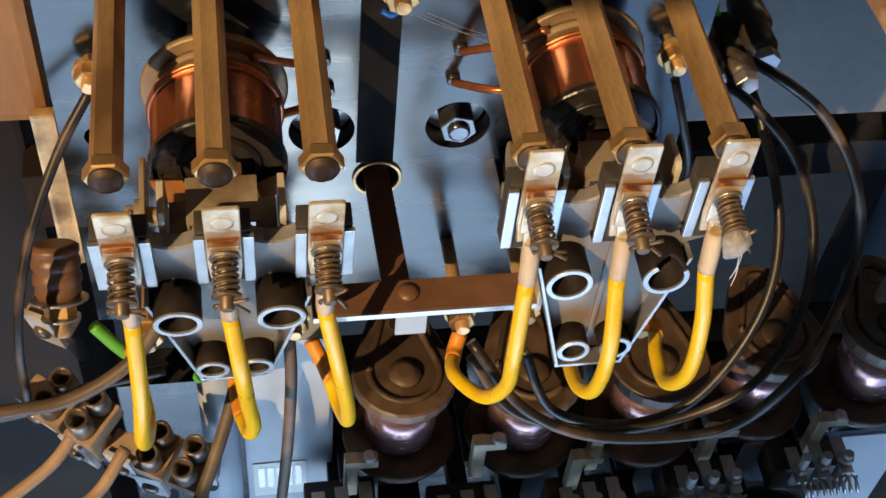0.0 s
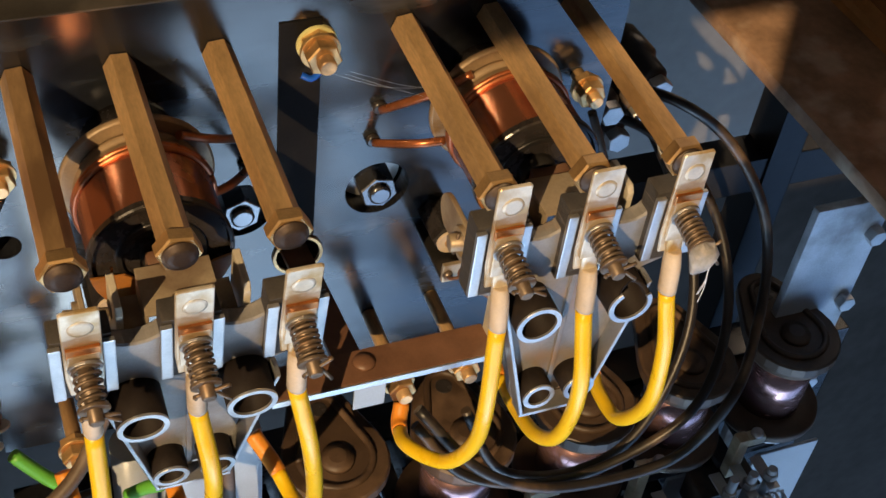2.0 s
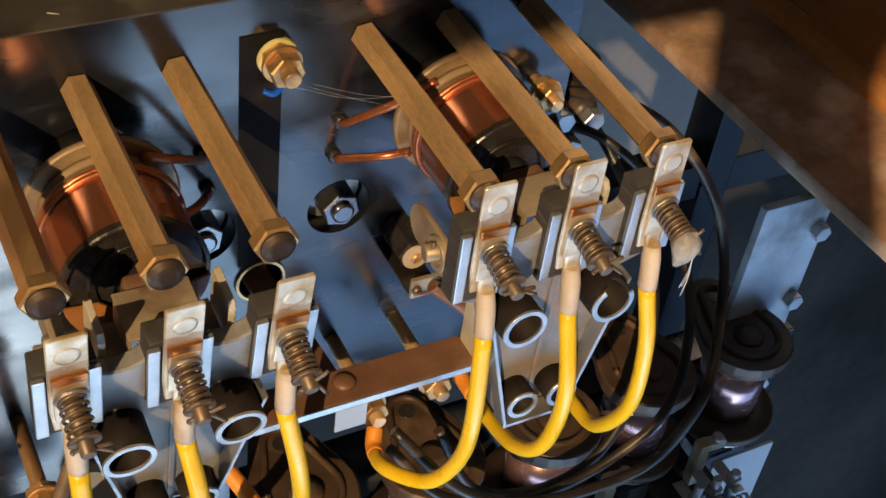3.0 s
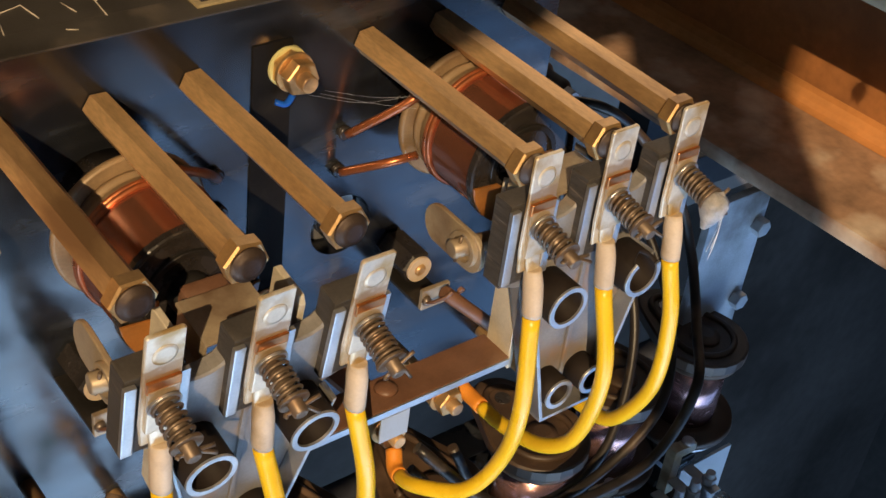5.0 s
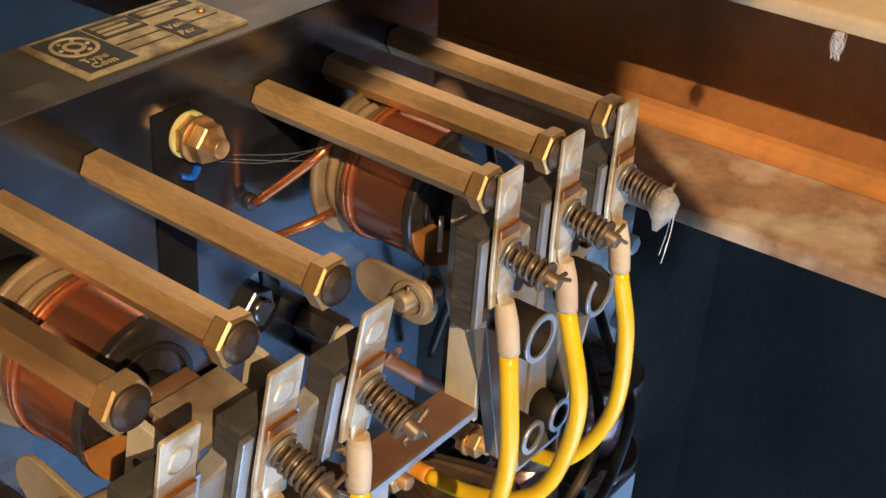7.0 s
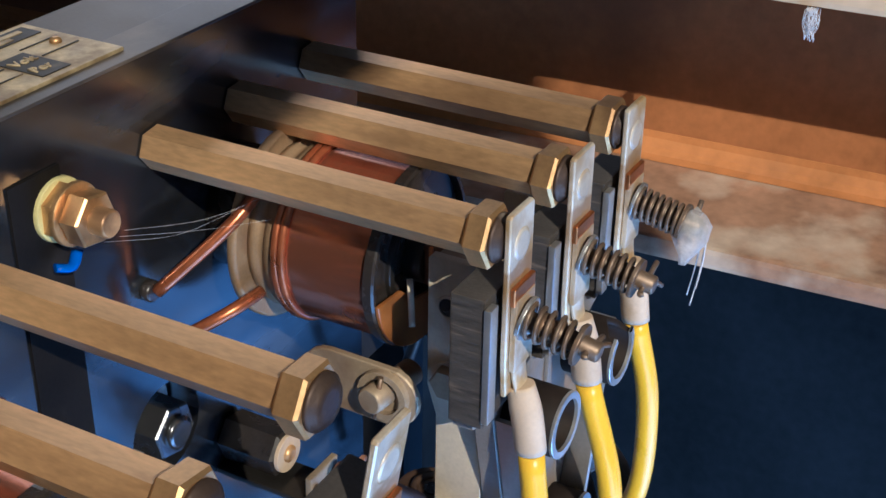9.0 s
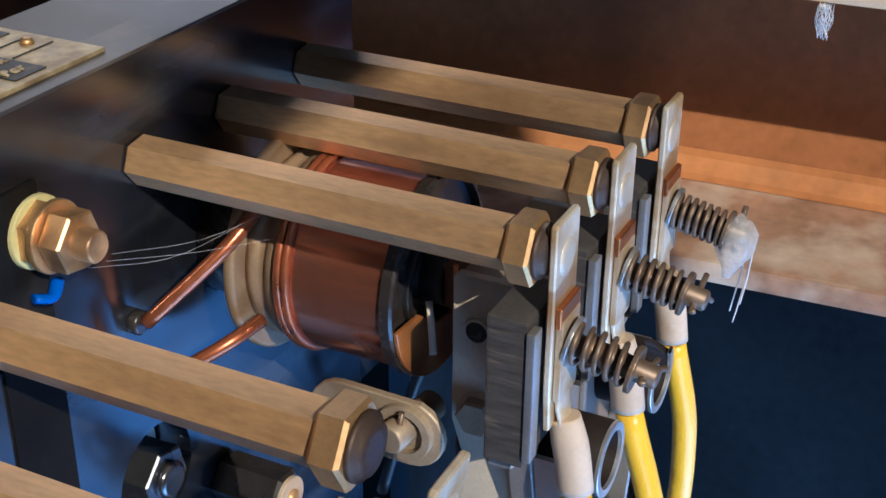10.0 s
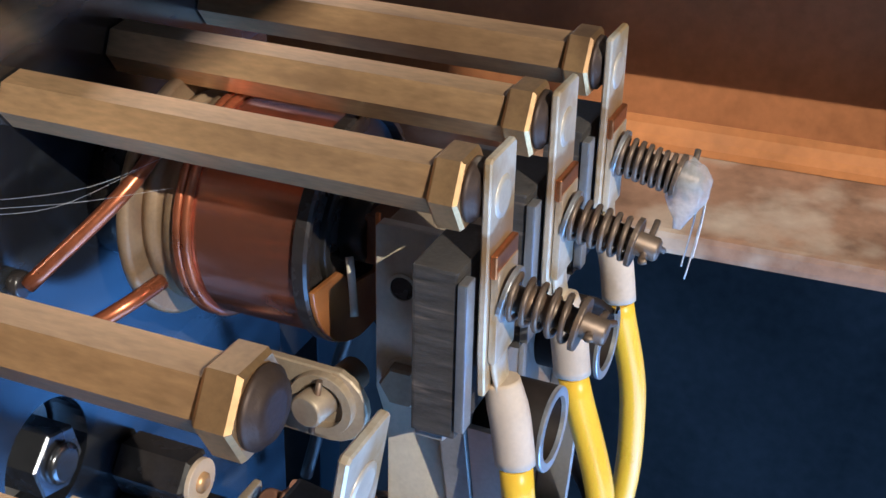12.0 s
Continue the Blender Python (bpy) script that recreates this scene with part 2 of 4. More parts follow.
def cyl(bm, p0, p1, r, seg=24, bev=0.0, r2=None):
    L = (Vector(p1) - Vector(p0)).length
    r2 = r if r2 is None else r2
    b = min(bev, L * 0.4)
    prof = [(0, r - b), (b / L, r), (1 - b / L, r2), (1, r2 - b)] if b else [(0, r), (1, r2)]
    return lathe(bm, p0, p1, prof, seg)


def tube(bm, p0, p1, ro, ri, seg=32, depth=1.0):
    """Open pipe with a bore that reaches back from p1 by that share of its length."""
    e = 0.02
    prof = [(0, ro), (1 - e, ro), (1, ro - (ro - ri) * 0.2), (1, ri + (ro - ri) * 0.15), (1 - e, ri), (1 - depth * 0.98, ri)]
    return lathe(bm, p0, p1, prof, seg)


def ring(bm, p0, p1, ro, ri, seg=32):
    p0, p1 = Vector(p0), Vector(p1)
    u, w = axes(p0, p1)
    rows = []
    for c, r in ((p0, ri), (p0, ro), (p0.lerp(p1, .8), ro), (p1, ro * .98), (p1, ri * 1.02), (p0, ri)):
        rows.append([bm.verts.new(c + (u * math.cos(2 * math.pi * i / seg) + w * math.sin(2 * math.pi * i / seg)) * r) for i in range(seg)])
    for a, b in zip(rows, rows[1:]):
        for i in range(seg):
            bm.faces.new((a[i], a[(i + 1) % seg], b[(i + 1) % seg], b[i]))
    return bm


def hexa(bm, p0, p1, af, turn=0.0, bev=0.0006):
    """Hexagonal bar with a flat on top when turn is 0 (degrees)."""
    p0, p1 = Vector(p0), Vector(p1)
    d = (p1 - p0).normalized()
    up = Vector((0, 0, 1)) if abs(d.z) < 0.9 else Vector((0, 1, 0))
    u = d.cross(up).normalized()
    w = u.cross(d)
    R = af / math.sqrt(3)
    L = (p1 - p0).length
    rings = []
    for s, k in ((0, R - bev), (bev / L, R), (1 - bev / L, R), (1, R - bev)):
        c = p0.lerp(p1, s)
        rings.append([bm.verts.new(c + (u * math.cos(radians(60 * i + turn)) + w * math.sin(radians(60 * i + turn))) * k) for i in range(6)])
    for a, b in zip(rings, rings[1:]):
        for i in range(6):
            bm.faces.new((a[i], a[(i + 1) % 6], b[(i + 1) % 6], b[i]))
    bm.faces.new(rings[0][::-1])
    bm.faces.new(rings[-1])
    return bm


def smooth_path(pts, n=8):
    P = [Vector(p) for p in pts]
    P = [P[0] * 2 - P[1]] + P + [P[-1] * 2 - P[-2]]
    out = []
    for i in range(1, len(P) - 2):
        a, b, c, d = P[i - 1:i + 3]
        for k in range(n):
            s = k / n
            out.append(0.5 * ((2 * b) + (c - a) * s + (2 * a - 5 * b + 4 * c - d) * s * s + (3 * b - a - 3 * c + d) * s ** 3))
    out.append(P[-2])
    return out


def sweep(bm, pts, r, seg=10, radii=None, flat=None):
    """Round bar along a path; radii: its radius at each point; flat: (sideways, deep) factors."""
    n = len(pts)
    t0 = (pts[1] - pts[0]).normalized()
    u = (Vector((0, 0, 1)) if abs(t0.z) < 0.9 else Vector((1, 0, 0))).cross(t0).normalized()
    rows = []
    for i, p in enumerate(pts):
        t = (pts[min(i + 1, n - 1)] - pts[max(i - 1, 0)]).normalized()
        u = (u - t * u.dot(t)).normalized()
        w = t.cross(u)
        k = radii[i] if radii else r
        fu, fw = flat or (1, 1)
        rows.append([bm.verts.new(p + (u * math.cos(2 * math.pi * j / seg) * fu + w * math.sin(2 * math.pi * j / seg) * fw) * k) for j in range(seg)])
    for a, b in zip(rows, rows[1:]):
        for j in range(seg):
            f = bm.faces.new((a[j], a[(j + 1) % seg], b[(j + 1) % seg], b[j]))
            f.smooth = True
    bm.faces.new(rows[0][::-1])
    bm.faces.new(rows[-1])
    return bm


def helix(p0, p1, R, turns, per=14):
    p0, p1 = Vector(p0), Vector(p1)
    u, w = axes(p0, p1)
    n = int(turns * per)
    return [p0.lerp(p1, i / n) + (u * math.cos(2 * math.pi * i / per) + w * math.sin(2 * math.pi * i / per)) * R for i in range(n + 1)]


def slab(bm, outline, y0, y1, bev=0.0008):
    """A plate cut to an outline in x and z, reaching from y0 to y1."""
    a = [bm.verts.new((x, y0, z)) for x, z in outline]
    b = [bm.verts.new((x, y1, z)) for x, z in outline]
    n = len(outline)
    bm.faces.new(a)
    bm.faces.new(b[::-1])
    for i in range(n):
        bm.faces.new((a[i], b[i], b[(i + 1) % n], a[(i + 1) % n]))
    bmesh.ops.recalc_face_normals(bm, faces=bm.faces)
    if bev:
        es = [e for e in bm.edges if abs(e.verts[0].co.y - e.verts[1].co.y) < 1e-6]
        bmesh.ops.bevel(bm, geom=es, offset=bev, segments=1, affect='EDGES')
    return bm




def part(name, bm, material, parent=None, label=""):
    bmesh.ops.recalc_face_normals(bm, faces=bm.faces)
    me = bpy.data.meshes.new(name)
    bm.to_mesh(me)
    bm.free()
    me.materials.append(material)
    ob = new(name, me)
    if parent:
        ob.parent = parent
    if label:
        ob["label"] = label
    return ob


def thing(name, label, category, loc=(0, 0, 0), group="", rot=(0, 0, 0)):
    ob = new(name)
    ob.empty_display_size = 0.01
    ob.matrix_basis = pose(*loc, *rot)
    return tagged(ob, label, category, group)


def solo(name, bm, material, label, category, group="", kind=""):
    return tagged(part(name, bm, material), label, category, group, kind)


def setting(name, bm, material, label=""):
    return tagged(part(name, bm, material), label, "", "", "structure")


# ---- setting ----
PX0, PX1, PZ0, PZ1, PD = -0.198, 0.106, -0.240, 0.0225, 0.045
FRONT = 0.014   # depth of the drilled front plate


def drilled(bm, x0, x1, z0, z1, holes, depth):
    """A plate in the plane y = 0 with round holes, reaching back by depth."""
    es = []

    def loop(pts):
        vs = [bm.verts.new((x, 0, z)) for x, z in pts]
        es.extend(bm.edges.new((vs[k], vs[(k + 1) % len(vs)])) for k in range(len(vs)))

    loop([(x0, z0), (x1, z0), (x1, z1), (x0, z1)])
    for hx, hz, r in holes:
        loop([(hx + r * math.cos(2 * math.pi * k / 40), hz + r * math.sin(2 * math.pi * k / 40)) for k in range(40)])
    bmesh.ops.triangle_fill(bm, use_beauty=True, use_dissolve=False, edges=es)
    fs = list(bm.faces)
    ex = bmesh.ops.extrude_face_region(bm, geom=fs)
    bmesh.ops.translate(bm, verts=[v for v in ex["geom"] if isinstance(v, bmesh.types.BMVert)], vec=(0, depth, 0))
    return bm


HOLES = ((-0.0095, -0.1000, 0.0160), (-0.0760, -0.0990, 0.0160), (-0.048, -0.1345, 0.0112), (-0.180, -0.096, 0.0070))
panel = setting("control_panel", drilled(bm_new(), PX0, PX1, PZ0, PZ1 - 0.0008, HOLES, FRONT), M_PANEL, "polished black mounting panel with drilled holes")
backing = setting("panel_backing", box(bm_new(), PX0, PX1, FRONT, PD, PZ0, PZ1, 0.0008), M_SLABTOP, "black enamelled panel backing")
setting("panel_top", box(bm_new(), PX0, PX1, -0.0006, FRONT + 0.001, PZ1 - 0.0008, PZ1 + 0.0002, 0.0003), M_SLABTOP, "black enamelled top edge with scratches")

FZ = -2.70
setting("floor", box(bm_new(), -2.1, 2.1, -1.14, 0.7, FZ - 0.05, FZ), M_SHADEDARK, "dark floor")
# lower, upper and right walls are the same plaster, shaded by colour
setting("wall_back", box(bm_new(), -2.1, 2.1, 0.62, 0.7, FZ, -0.84), M_SHADEWALL, "lower wall with shade put into its colour")
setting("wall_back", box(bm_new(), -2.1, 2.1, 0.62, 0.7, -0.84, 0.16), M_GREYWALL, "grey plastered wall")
setting("wall_back", box(bm_new(), -2.1, 0.50, 0.62, 0.7, 0.16, 1.2), M_SHADEDARK, "upper wall with shade put into its colour")
setting("wall_back", box(bm_new(), 1.50, 2.1, 0.62, 0.7, 0.16, 1.2), M_GREYWALL, "grey plastered wall")
setting("wall_back", box(bm_new(), 0.50, 1.50, 0.62, 0.7, 0.95, 1.2), M_GREYWALL, "grey plastered wall")
setting("wall_left", box(bm_new(), -2.1, -2.0, -1.05, 0.62, FZ, 1.2), M_GREYWALL, "grey plastered wall")
setting("wall_right", box(bm_new(), 2.0, 2.1, -1.05, 0.62, FZ, 1.2), M_SHADESIDE, "side wall with shade put into its colour")
# added back wall opening; warm glow behind it tints the panel top's reflection
setting("backdrop", box(bm_new(), 0.30, 1.70, 0.98, 1.0, 0.0, 1.15), M_WARMGLOW, "added warm glow, reflected in the panel's top edge")
# front wall with a tall glazed opening; open sky-lit distance on one side of it, an added dimmer glow on the other
WX0, WX1, WXM, WZ0, WZ1, WY = -1.40, 1.60, 0.56, -2.65, -0.78, -1.05
setting("wall_front", box(bm_new(), -2.1, WX0, WY - 0.08, WY, FZ, 1.2), M_GREYWALL, "grey plastered wall")
setting("wall_front", box(bm_new(), WX1, 2.1, WY - 0.08, WY, FZ, 1.2), M_SHADEDARK, "wall beside the opening, shade put into its colour")
# unseen upper front wall, added; its openings let in and crop the low sun
CZ0, CZ1, CZ2 = 0.65, 0.992, 1.10
for x0, x1, z0, z1 in ((-2.1, 2.1, WZ1, CZ0), (-2.1, 2.1, CZ2, 1.2), (-2.1, -1.90, CZ0, CZ2), (-0.955, -0.755, CZ1, CZ2), (-0.755, -0.645, CZ0, CZ2), (0.30, 2.1, CZ0, CZ2)):
    setting("wall_front", box(bm_new(), x0, x1, WY - 0.17, WY - 0.14, z0, z1), M_GREYWALL, "unseen grey wall piece that crops the sunlight")
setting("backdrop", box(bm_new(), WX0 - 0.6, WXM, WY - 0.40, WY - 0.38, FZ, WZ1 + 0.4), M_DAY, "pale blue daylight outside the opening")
setting("backdrop", box(bm_new(), WXM + 0.003, WX1 + 0.8, WY - 0.40, WY - 0.38, FZ, WZ1 + 0.4), M_DIMGLOW, "added dimmer blue glow, reflected in the panel")
# added glow that makes the pale streak in the panel's reflection
setting("backdrop", box(bm_new(), -0.10, 0.10, WY - 0.377, WY - 0.370, -1.95, -1.22), M_STREAKGLOW, "added bright glow for the pale streak reflected in the panel")
# unseen bars added to put dark bands into the panel's reflection
for xm in (-0.80, 1.05):
    setting("reflection_bar", box(bm_new(), xm - 0.02, xm + 0.02, WY - 0.05, WY - 0.01, WZ0, WZ1, 0.003), M_DARKSTEEL, "added dark bar, reflected as a band in the panel")
# unseen ceiling, added to block light from above
setting("ceiling", box(bm_new(), -2.1, 2.1, -1.27, 0.7, 1.2, 1.25), M_GREYWALL, "unseen grey ceiling added to keep sky light out")

# rusted channel beam running past the panel's side
beam = thing("steel_beam", "rusted steel channel beam with dark web and chipped cream paint on top", "beam", (0.287, 0, -0.156), "", (0, 0, 2.9))
part("lower_flange", box(bm_new(), 0, 0.097, -0.95, 0.58, -0.011, 0, 0.003), M_RUST, beam, "rust-brown flange with pale blotches")
part("web", box(bm_new(), 0.097, 0.109, -0.95, 0.58, -0.011, 0.1258, 0.001), M_RUSTDARK, beam, "rust-stained web")
# rust in the corner, coloured lighter where light bounces up the web
fillet = bm_new()
slab(fillet, [(0.0975, 0.0004), (0.085, 0.0004), (0.0905, 0.0018), (0.0940, 0.0045), (0.0962, 0.0090), (0.0966, 0.0130), (0.0975, 0.0130)], -0.95, 0.58, 0)
part("fillet", fillet, M_RUSTGLOW, beam, "orange rust in the corner of web and flange, lightened for the sunlit glow")
part("upper_flange", box(bm_new(), 0, 0.109, -0.95, 0.58, 0.126, 0.136, 0.003), M_CREAMPAINT, beam, "cream painted top flange with chipped edge")

# wooden post on the other side
solo("wooden_post", box(bm_new(), -0.5, -0.2060, 0.03, 0.2, -0.1145, 0.25, 0.006), M_WOOD, "warm brown varnished wooden post beside the panel", "post")

# dark block in place of the post's shaded lower half; brass strip on its edge
post_shade = thing("post_shade_block", "dark block for the post's shaded lower part, with a brass edge strip", "cabinet", (-0.36, 0.12, -0.75))
part("side_panel", box(bm_new(), -0.14, 0.136, -0.075, 0.08, 0, 0.6345, 0.004), M_SHADEBROWN, post_shade)
part("edge_strip", box(bm_new(), 0.146, 0.158, -0.100, -0.094, 0.535, 0.65, 0.002), M_BRASS, post_shade, "polished brass edge strip")
part("strip_bracket", box(bm_new(), 0.134, 0.150, -0.0938, -0.070, 0.56, 0.60, 0.001), M_SHADEBROWN, post_shade)

# ---- hexagonal posts with contact tips ----
AF = 0.0112
ROD_L = 0.103


def hex_post(x, turn, group):
    p = thing("contact_post", "aged brass hexagonal contact post standing out of the panel", "contact post", (x, 0, -0.0055), group)
    part("rod", hexa(bm_new(), (0, 0, 0), (0, -ROD_L, 0), AF, turn), M_BRASS, p)
    nut = part("nut", hexa(bm_new(), (0, -ROD_L, 0), (0, -ROD_L - 0.0065, 0), 0.0150, turn + 6, 0.0008), M_BRASSNUT, p, "bright brass lock nut")
    part("contact_tip", lathe(bm_new(), (0, -ROD_L - 0.0065, 0), (0, -ROD_L - 0.0092, 0), [(0, .0066), (.35, .0066), (.4, .0058), (.85, .0052), (1, .003)], 24), M_TIP, p, "dark domed carbon contact tip")
    return p


RODS_L, RODS_R = (-0.1645, -0.1248, -0.0850), (-0.0037, 0.0357, 0.0762)
for x, a in zip(RODS_L, (-6, 2, -5)):
    hex_post(x, a, "contact posts")
for x, a in zip(RODS_R, (-8, -5, -7)):
    hex_post(x, a, "contact posts")


# ---- contact carriers ----
PITCH = 0.0390


def scallop_outline():
    pts = [(-0.046, -0.034)]
    for cx in (-PITCH / 2, PITCH / 2):
        for k in range(9):
            a = math.pi * k / 8
            pts.append((cx - math.cos(a) * 0.0105, -0.030 - math.sin(a) * 0.0075))
    pts += [(0.046, -0.034), (0.046, -0.064), (0.034, -0.068), (0.0160, -0.1425), (-0.0160, -0.1425), (-0.034, -0.068), (-0.046, -0.064)]
    return pts


def contact_carrier(name_pose, label, chipped=False):
    c = thing("contact_carrier", label, "contact carrier", (0, 0, 0), "contact carriers")
    part("body", slab(bm_new(), scallop_outline(), -0.0990, -0.1065), M_BLOCK, c)
    # raised rim along the tapering lower half
    for s in (-1, 1):
        bm = bm_new()
        slab(bm, [(s * 0.034, -0.068), (s * 0.0160, -0.1430), (s * 0.0142, -0.1430), (s * 0.0322, -0.068)], -0.1065, -0.1155, 0.0003)
        part("rim", bm, M_ZINC, c)
    part("bottom_rim", box(bm_new(), -0.0160, 0.0160, -0.1155, -0.1065, -0.1446, -0.1428, 0.0003), M_ZINC, c)
    for x, z, ro, ri, y in ((-0.0210, -0.0720, 0.0100, 0.0079, -0.1222), (0.0210, -0.0720, 0.0100, 0.0079, -0.1222), (-0.0098, -0.1287, 0.0075, 0.0055, -0.1175), (0.0098, -0.1287, 0.0075, 0.0055, -0.1175)):
        tb, lip = tube(bm_new(), (x, -0.104, z), (x, y, z), ro, ri), ring(bm_new(), (x, y + 0.0003, z), (x, y - 0.0007, z), ro + 0.0001, ri - 0.0002)
        if chipped and x > 0.02:
            # a piece is broken out of this tube's upper edge
            bite = lambda p: 30 < math.degrees(math.atan2(p.z - z, p.x - x)) < 125
            for v in tb.verts:
                if bite(v.co) and v.co.y < y + 0.004:
                    v.co.y += 0.0060 - 0.0040 * abs(math.degrees(math.atan2(v.co.z - z, v.co.x - x)) - 78) / 48
            bmesh.ops.delete(lip, geom=[f for f in lip.faces if bite(f.calc_center_median())], context='FACES')
        t = part("tube", tb, M_TUBE, c, "dark moulded tube with pale worn rim")
        part("tube_lip", lip, M_ZINC, t, "pale worn lip")
    for i in (-1, 0, 1):
        x = i * PITCH
        pad = part("pad", box(bm_new(), x - 0.0108, x + 0.0108, -0.1100, -0.1000, -0.0600, -0.0205, 0.0008), M_PADEDGE, c, "laminated grey insulating pad")
        for s in (-1, 1):
            part("pad_edge", box(bm_new(), x + s * 0.0094 - 0.0022, x + s * 0.0094 + 0.0022, -0.1122, -0.1101, -0.0575, -0.0225, 0.0005), M_ZINC, pad, "grey metal edge strip")
        # finger: flat strip, bent clip, spring on a pin with a split pin through it
        bm = bm_new()
        slab(bm, [(x - 0.0069, 0.0018), (x - 0.0060, 0.0026), (x + 0.0060, 0.0026), (x + 0.0069, 0.0018), (x + 0.0069, -0.040), (x + 0.0058, -0.051), (x - 0.0058, -0.051), (x - 0.0069, -0.040)], -0.1127, -0.1145, 0.0004)
        fi = part("contact_finger", bm, M_FINGER, c, "flat tinned contact finger")
        part("contact_rivet", lathe(bm_new(), (x, -0.1144, -0.0075), (x, -0.1149, -0.0075), [(0, .0046), (.6, .0044), (.7, .0036), (1, .0034)], 24), M_FINGER, fi)
        part("copper_clip", box(bm_new(), x - 0.0061, x + 0.0061, -0.1161, -0.1146, -0.0232, -0.0178, 0.0007, 3), M_COPPER, fi, "bent copper clip")
        part("backing_plate", box(bm_new(), x - 0.0056, x + 0.0056, -0.1164, -0.1147, -0.043, -0.0215, 0.0006), M_FINGER, fi)
        y1, z1 = -0.1315, -0.0320
        pin = part("pin", cyl(bm_new(), (x, -0.112, -0.0285), (x, y1 - 0.0062, z1 - 0.0010), 0.0028, 16, 0.0006), M_STEEL, c)
        part("spring", sweep(bm_new(), helix((x, -0.1170, -0.0290), (x, y1, z1), 0.0047, 6.2 + 0.9 * i), 0.00068, 7), M_STEEL, c, "coiled steel spring")
        part("washer", ring(bm_new(), (x, y1, z1), (x, y1 - 0.0011, z1 - 0.0002), 0.0058, 0.0026, 22), M_STEEL, pin)
        part("base_washer", ring(bm_new(), (x, -0.1165, -0.0288), (x, -0.1175, -0.0290), 0.0062, 0.0019, 20), M_ZINC, pin)
        a = 0.4 * i + 0.3
        q = Vector((x, y1 - 0.0034, z1 - 0.0005))
        d1, d2 = Vector((math.cos(a), 0, math.sin(a))), Vector((math.cos(a), -0.3, -math.sin(a) - 0.5))
        part("pin_collar", lathe(bm_new(), (x, -0.1200, -0.0295), (x, -0.1295, -0.0315), [(0, .0030), (.12, .0037), (.25, .0037), (.32, .0029), (.5, .0029), (.56, .0037), (.70, .0037), (.76, .0029), (1, .0029)], 18), M_STEEL, pin)
        part("split_pin", sweep(bm_new(), smooth_path([q - d1 * 0.0045 + Vector((0, -.001, 0)), q - d1 * 0.005, q - d1 * 0.003, q + d1 * 0.002, q + d1 * 0.0085], 4), 0.0008, 6), M_STEEL, pin)
        part("split_pin_leg", sweep(bm_new(), smooth_path([q - d1 * 0.003, q + d1 * 0.0015, q + d1 * 0.002 + d2 * 0.0065], 4), 0.0008, 6), M_STEEL, pin)
        # crimped lug and cream sleeve hanging from the finger
        part("lug", sweep(bm_new(), smooth_path([(x, -0.1149, -0.040), (x, -0.1153, -0.046), (x, -0.1166, -0.0520)], 5), 0.0040, 12, radii=[0.0046 - 0.00012 * k for k in range(11)], flat=(0.28, 1.0)), M_FINGER, c, "crimped metal lug")
        sl = part("sleeve", sweep(bm_new(), smooth_path([(x, -0.1160, -0.0495), (x, -0.1174, -0.0550), (x, -0.1186, -0.0605), (x, -0.1200, -0.0700)], 5), 0.005, 14,
                                  radii=[0.0040 + 0.0006 * min(1, k / 6) for k in range(16)], flat=(1.0, 0.85)), M_CREAM, c, "dirty cream insulating sleeve")
    # armature bracket behind the body: two cheeks, a hat-shaped plate between them with turned-out feet
    part("copper_strip", box(bm_new(), -0.0230, -0.0220, -0.0800, -0.0790, -0.049, -0.0260, 0.0002), M_COPPER, c, "thin copper strip on the bracket")
    for s in (-1, 1):
        ch = part("bracket_cheek", slab(bm_new(), [(-0.0985, -0.030), (-0.0965, -0.0268), (-0.0810, -0.0268), (-0.0800, -0.028), (-0.0800, -0.070), (-0.0830, -0.080), (-0.0830, -0.118), (-0.0985, -0.122)], -0.0014, 0.0014, 0.0003), M_CHEEK, c, "olive-grey plated bracket cheek")
        for v in ch.data.vertices:
            v.co = Vector((s * 0.0236 + v.co.y, v.co.x, v.co.z))
        if s < 0:
            ch.data.flip_normals()
        part("bracket_bolt", hexa(bm_new(), (s * 0.0250, -0.0880, -0.066), (s * 0.0292, -0.0880, -0.066), 0.0095), M_TAN, ch)
        part("bolt_washer", ring(bm_new(), (s * 0.0250, -0.0880, -0.066), (s * 0.0258, -0.0880, -0.066), 0.0062, 0.003, 22), M_CHEEK, ch)
        part("bracket_hole", cyl(bm_new(), (s * 0.0245, -0.0868, -0.0420), (s * 0.0253, -0.0868, -0.0420), 0.0031, 20), M_COILBLACK, ch, "dark drilled hole")
        part("hole_edge", ring(bm_new(), (s * 0.0250, -0.0868, -0.0420), (s * 0.0256, -0.0868, -0.0420), 0.0038, 0.0029, 22), M_CHEEK, ch)
        part("armature_leg", box(bm_new(), min(s * 0.0128, s * 0.0141), max(s * 0.0128, s * 0.0141), -0.0978, -0.0790, -0.0455, -0.0345, 0.0003), M_TAN, c, "tan side leg of the armature plate")
        part("armature_foot", box(bm_new(), min(s * 0.0128, s * 0.0215), max(s * 0.0128, s * 0.0215), -0.0978, -0.0800, -0.0469, -0.0456, 0.0003), M_TAN, c, "turned-out tan foot")
    part("armature_top", box(bm_new(), -0.0142, 0.0142, -0.0985, -0.0770, -0.0344, -0.0328, 0.0006), M_TAN, c, "tan flat armature plate")
    part("armature_yoke", box(bm_new(), -0.0085, 0.0085, -0.0765, -0.0690, -0.0480, -0.0350, 0.0012), M_BROWN, c, "tan armature yoke block")
    part("body_ridge", box(bm_new(), -0.0012, 0.0012, -0.1080, -0.1066, -0.1420, -0.062, 0.0005), M_BLOCK, c)
